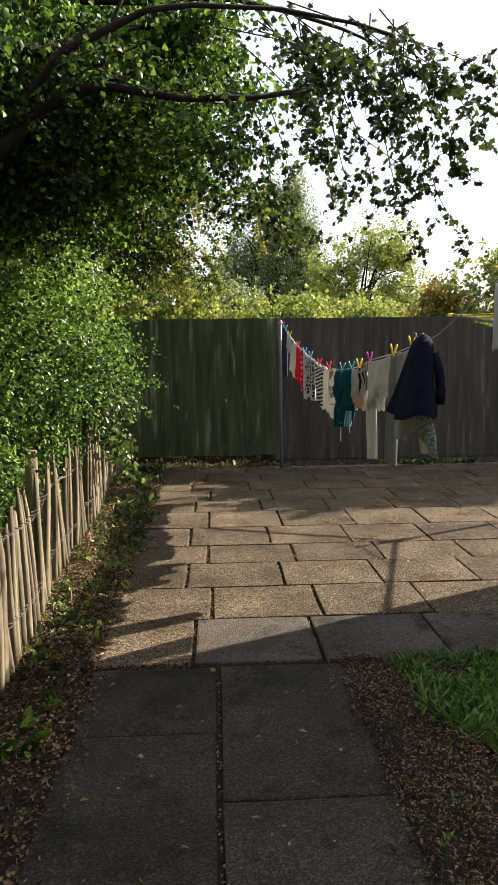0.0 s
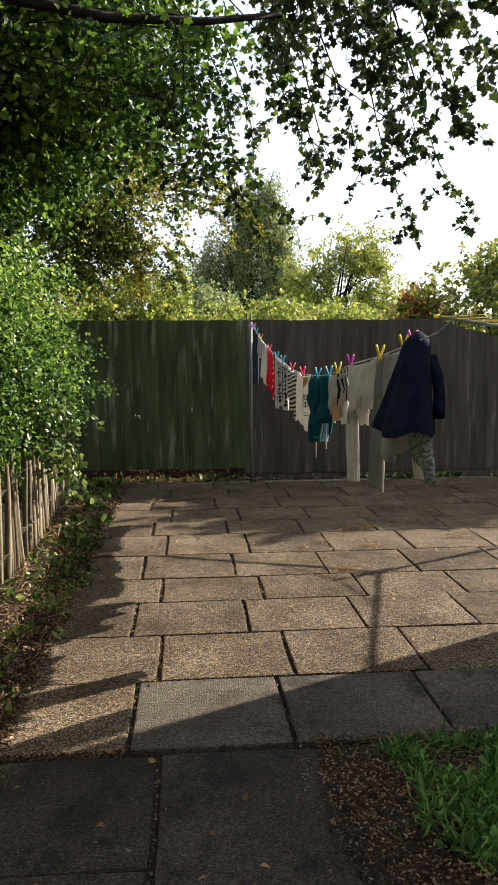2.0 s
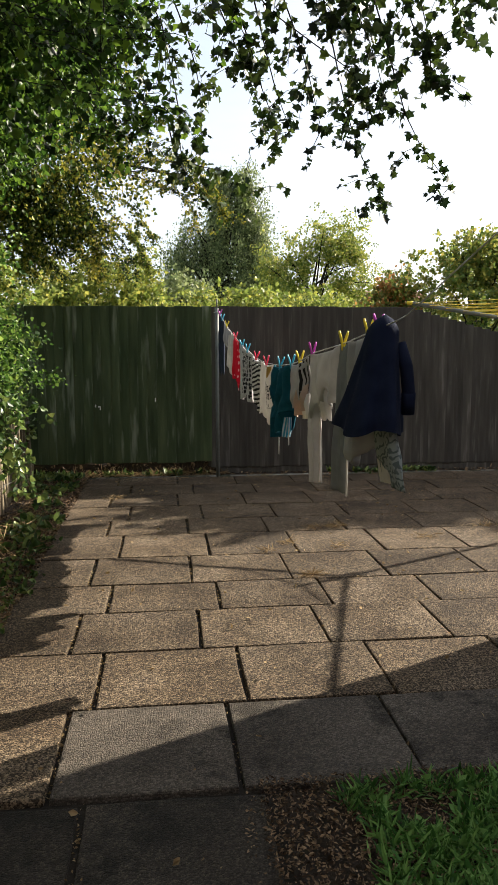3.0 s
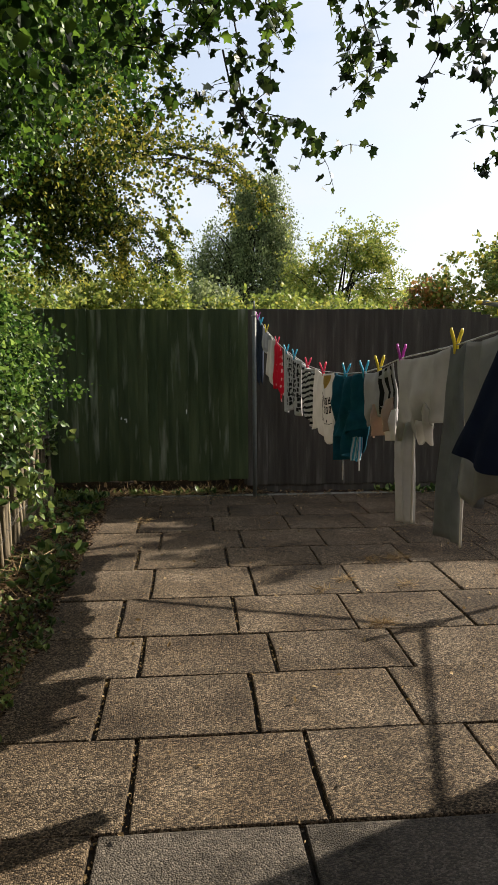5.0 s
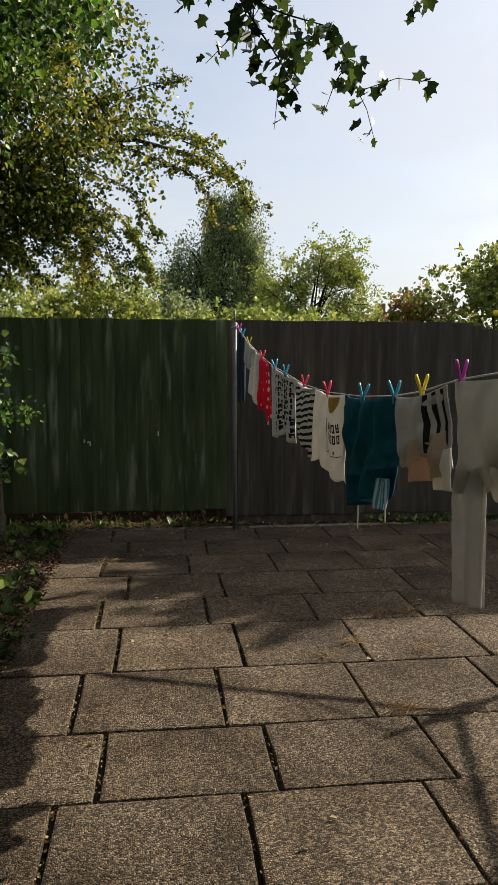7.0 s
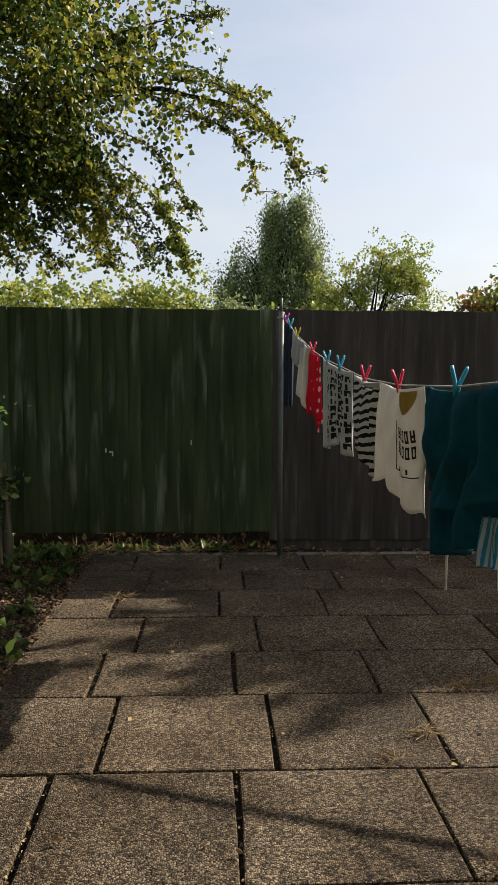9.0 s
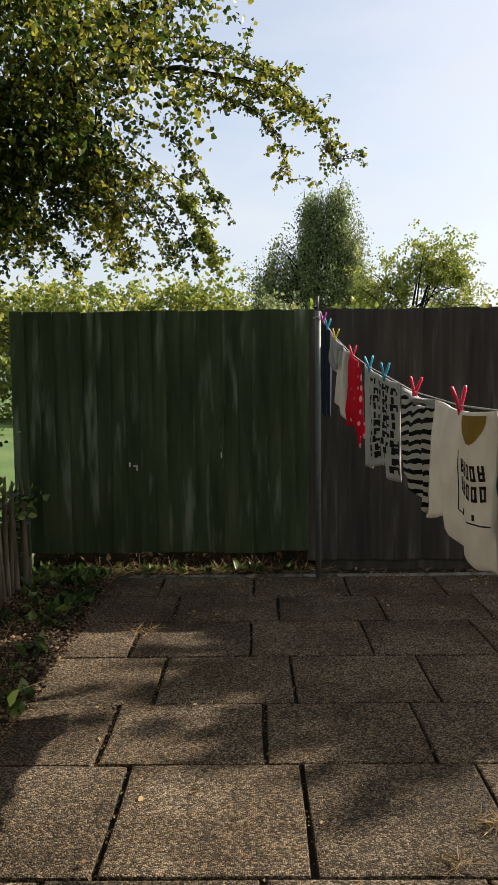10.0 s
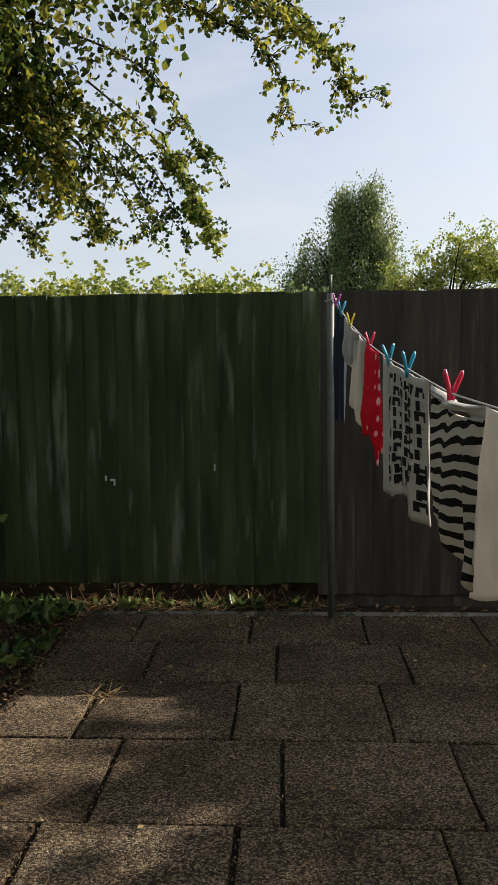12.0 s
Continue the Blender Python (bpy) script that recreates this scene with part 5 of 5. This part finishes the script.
for z0 in (0.22, 0.62):
    for ph in (0, math.pi):
        pts = [(pale_x(1.6 + 0.025 * i) + 0.022 * math.cos(i * 0.9 + ph) + 0.005, 1.6 + 0.025 * i, z0 + 0.025 * math.sin(i * 0.11) + 0.006 * math.sin(i * 0.9 + ph)) for i in range(308)]
        v, f = tube(pts, 0.0018, 4)
        part("wire", mesh_of("wire", v, f, M_WIRE), M_WIRE, paling, "twisted galvanised wire")
v, f = tube([(-0.98, 9.3, -0.05), (-0.975, 9.3, 0.19)], 0.022, 7)
tagged(part("stump", mesh_of("stump", v, f, M_PICKET), M_PICKET, None), "short cut-off pale stake by the fence end", "stake")

# ---- litter, weeds and grass ----
def scatter(n, x0, x1, y0, y1, z, length, ratio, leaf, name, label, category, flat=0.25, fold=0.5, keep=None, spread=0.5, lobed=False):
    p = np.stack([x0 + (x1 - x0) * rng.random(n), y0 + (y1 - y0) * rng.random(n), z + 0.02 * rng.random(n)], axis=1)
    if keep is not None:
        p = p[np.array([keep(*q) for q in p])]
    n = len(p)
    w = rng.normal(size=(n, 3))
    w[:, 2] = w[:, 2] * flat
    ln = length * (1 - spread + 2 * spread * rng.random(n))
    ob = part(name, leaf_mesh(name, p, w, ln, ln * ratio, leaf, fold, lobed), leaf, None)
    return tagged(ob, label, category, kind="stuff")


def patchy(s, level):
    return lambda x, y, z: noise.noise(Vector((x * s, y * s, 4))) > level


scatter(30000, -1.0, -0.40, 1.2, 9.4, 0.012, 0.017, 0.3, L_LITTER, "dead_leaves", "curled brown dead leaves on the soil bed", "leaf litter")
scatter(44000, 0.69, 1.9, 1.0, 3.62, 0.008, 0.0125, 0.24, L_LITTER, "dead_leaves", "dry brown leaf litter along the path edge", "leaf litter", keep=lambda x, y, z: x < 1.5 or random.random() < 0.3)
scatter(420, -0.44, -0.33, 1.0, 3.6, 0.004, 0.014, 0.3, L_LITTER, "dead_leaves", "dead leaves blown onto the path edge", "leaf litter")
scatter(420, 0.62, 0.72, 1.0, 3.6, 0.004, 0.012, 0.3, L_LITTER, "dead_leaves", "leaf crumbs spilling onto the path edge", "leaf litter")
scatter(90, -0.45, 0.74, 1.0, 3.6, 0.004, 0.022, 0.3, L_STRAW, "dead_leaves", "few small dry leaves on the path slabs", "leaf litter")
scatter(240, -0.4, 3.2, 3.6, 9.4, 0.004, 0.022, 0.28, L_STRAW, "dry_bits", "scattered dry grass bits on the patio", "plant debris")
scatter(900, -0.95, -0.5, 3.0, 8.6, 0.02, 0.12, 0.018, L_STRAW, "dry_grass", "bleached dry grass along the paling fence", "dry grass", flat=0.6, keep=patchy(1.4, -0.05))
scatter(700, -0.6, 1.05, 9.50, 9.60, 0.01, 0.11, 0.02, L_STRAW, "dry_grass", "dry grass and straw under the fence foot", "dry grass", flat=0.5)
q = np.stack([-1.1 + 2.2 * rng.random(1500), FENCE_Y + 0.02 + 0.14 * rng.random(1500) ** 1.5, np.zeros(1500)], axis=1)
q[:, 2] = [bank_z(p[0], p[1]) * rng.random() ** 0.4 + 0.004 for p in q]
ln = 0.05 * (0.5 + rng.random(len(q)))
straw = part("dry_grass", leaf_mesh("dry_grass", q, rng.normal(size=(len(q), 3)) * np.array((1, 0.3, 0.6)), ln, ln * np.where(rng.random(len(q)) < 0.5, 0.04, 0.3), L_LITTER, 0.4), L_LITTER, None)
tagged(straw, "brown straw and dead leaves heaped against the fence foot", "dry grass", kind="stuff")
scatter(500, 1.0, 6.3, 9.47, 9.58, 0.0, 0.04, 0.2, L_LITTER, "dead_leaves", "dead leaves along the fence foot", "leaf litter")
for (x, y, n, r) in [(1.70, 7.0, 110, 0.07), (1.54, 6.98, 50, 0.06), (1.26, 6.55, 50, 0.045), (1.09, 6.36, 40, 0.04), (1.62, 6.4, 40, 0.06), (1.27, 5.77, 90, 0.06), (-0.06, 8.3, 40, 0.05), (2.3, 6.6, 60, 0.08), (2.9, 6.9, 50, 0.08)]:
    scatter(n, x - r, x + r, y - r * 0.5, y + r * 0.5, 0.004, 0.06, 0.03, L_STRAW, "straw_tuft", "small tuft of dry straw in a slab joint", "dry grass", flat=0.5)
jp = []
for r in range(11):
    for kx in range(4):
        x = FIRST[r] + PITCH * kx
        m = 40 if kx == 0 else 18
        jp += [(x + random.gauss(0, 0.006), random.uniform(ROW_Y[r], ROW_Y[r + 1]), -0.018 + 0.012 * random.random()) for _ in range(m)]
jp += [(0.142 + random.gauss(0, 0.006), random.uniform(1.2, 3.6), -0.018 + 0.01 * random.random()) for _ in range(160)]
jp = np.array(jp)
ln = 0.011 * (0.5 + rng.random(len(jp)))
tagged(part("joint_debris", leaf_mesh("joint_debris", jp, rng.normal(size=(len(jp), 3)) * np.array((1, 1, 0.3)), ln, ln * 0.35, L_STRAW, 0.4), L_STRAW, None), "dry scraps caught in the slab joints", "plant debris", kind="stuff")


def tufts(n, x0, x1, y0, y1, per, height, leaf, name, label, category, keep=None, ratio=0.05, lean=0.6, z=0.01):
    c = np.stack([x0 + (x1 - x0) * rng.random(n), y0 + (y1 - y0) * rng.random(n), np.full(n, z)], axis=1)
    if keep is not None:
        c = c[np.array([keep(*q) for q in c])]
    m = len(c)
    at = (c[:, None] + rng.normal(size=(m, per, 3)) * np.array((0.02, 0.02, 0.004))).reshape(-1, 3)
    ways = rng.normal(size=(m * per, 3)) * lean
    ways[:, 2] = np.abs(ways[:, 2]) * 0.4 + 0.6
    ln = height * (0.5 + 0.8 * rng.random(m * per))
    ob = part(name, leaf_mesh(name, at, ways, ln, ln * ratio, leaf, 0.4), leaf, None)
    return tagged(ob, label, category, kind="stuff")


def lawn_keep(x, y, z):
    return x > 0.98 + 0.12 * noise.noise(Vector((y * 3, 0, 0))) + max(0, 3.0 - y) * 0.55 and noise.noise(Vector((x * 2.5, y * 2.5, 1))) > -0.42


tufts(2600, 0.9, 2.6, 2.3, 3.55, 9, 0.06, L_GRASS, "grass", "lush green grass and weeds in the border", "grass", lawn_keep, 0.07, 1.2)
tufts(900, 0.9, 2.4, 2.4, 3.54, 7, 0.045, L_GRASS, "weeds", "broad-leaved green weeds among the grass", "weeds", lawn_keep, 0.28, 1.4)
tufts(230, -0.95, -0.45, 3.4, 7.8, 6, 0.045, L_IVY, "weeds", "low ivy and weeds spilling from the bed", "weeds", patchy(1.7, -0.12), 0.32, 0.9)
tufts(50, -0.62, -0.38, 4.6, 7.0, 6, 0.045, L_IVY, "weeds", "leafy weeds over the slab edge", "weeds", None, 0.34, 1.0)
tufts(9, -0.62, -0.46, 2.75, 3.3, 7, 0.055, L_OAK, "weeds", "dark dock leaves in the bed", "weeds", None, 0.34, 1.0)
tufts(34, -0.98, -0.5, 9.2, 9.5, 6, 0.08, L_IVY, "weeds", "small weeds at the foot of the fence", "weeds", None, 0.3, 0.8)
tufts(30, 2.2, 3.4, 9.44, 9.55, 6, 0.07, L_IVY, "weeds", "small weeds at the foot of the fence", "weeds", None, 0.3, 0.8)
tufts(22, -0.74, -0.46, 6.5, 7.5, 7, 0.085, L_IVY, "weeds", "pale-veined ivy leaves spilling over the slab edge", "weeds", None, 0.36, 1.1)
tufts(18, 0.72, 1.3, 2.2, 3.3, 5, 0.035, L_GRASS, "weeds", "sparse seedlings in the leaf litter", "weeds", patchy(2.3, 0.0), 0.14, 1.0)
scatter(700, 0.3, 3.0, 9.15, 9.46, 0.003, 0.016, 0.3, L_STRAW, "dry_bits", "pale crumbs of lichen and mortar along the fence", "debris", keep=patchy(3.0, 0.0))
scatter(500, -0.4, 3.2, 6.9, 8.4, 0.003, 0.018, 0.12, L_STRAW, "dry_bits", "dry moss scraps on the shaded slabs", "debris", keep=patchy(2.0, 0.1))
tufts(90, -0.98, -0.5, 7.6, 9.4, 6, 0.07, L_IVY, "weeds", "low green weeds along the shaded bed", "weeds", patchy(2.0, -0.2), 0.32, 0.9)


def bramble(at, size, n, label):
    """A low shrub: arching stems from one root and leaves along their upper parts."""
    ob = thing("bramble_shrub", label, "shrub", at)
    rb = random.Random(31)
    stems, pts = [], []
    for k in range(16):
        tip = Vector((rb.uniform(-1, 1) * size[0], rb.uniform(-1, 1) * size[1], size[2] * rb.uniform(0.5, 1.0)))
        bend = Vector((tip.x * 0.35, tip.y * 0.35, tip.z * 0.75))
        root = Vector((rb.uniform(-0.06, 0.06), rb.uniform(-0.05, 0.05), -0.02))
        way = [root.lerp(bend, t).lerp(bend.lerp(tip, t), t) for t in (0, 0.25, 0.5, 0.75, 1)]
        stems.append(tube([tuple(p) for p in way], [0.006, 0.005, 0.004, 0.003, 0.002], 5))
        for _ in range(n):
            t = rb.uniform(0.2, 1.0)
            p = root.lerp(bend, t).lerp(bend.lerp(tip, t), t)
            pts.append((p.x + rb.gauss(0, 0.035), p.y + rb.gauss(0, 0.035), max(0.01, p.z + rb.gauss(0, 0.035))))
    v, f = join(stems)
    part("stems", mesh_of("stems", v, f), M_BARK, ob)
    q = np.array(pts)
    ln = 0.055 * (0.6 + 0.8 * rng.random(len(q)))
    part("foliage", leaf_mesh("foliage", q, rng.normal(size=(len(q), 3)) * np.array((1, 1, 0.6)), ln, ln * 0.34, L_IVY, 0.4), L_IVY, ob)
    return ob


bramble((-1.22, 9.32, 0.0), (0.34, 0.2, 0.72), 60, "leafy green bramble shrub beside the end of the fence")
tufts(45, -1.0, 0.95, 9.53, 9.60, 5, 0.07, L_IVY, "weeds", "straggling ivy along the foot of the green fence", "weeds", patchy(2.6, -0.3), 0.24, 0.8)
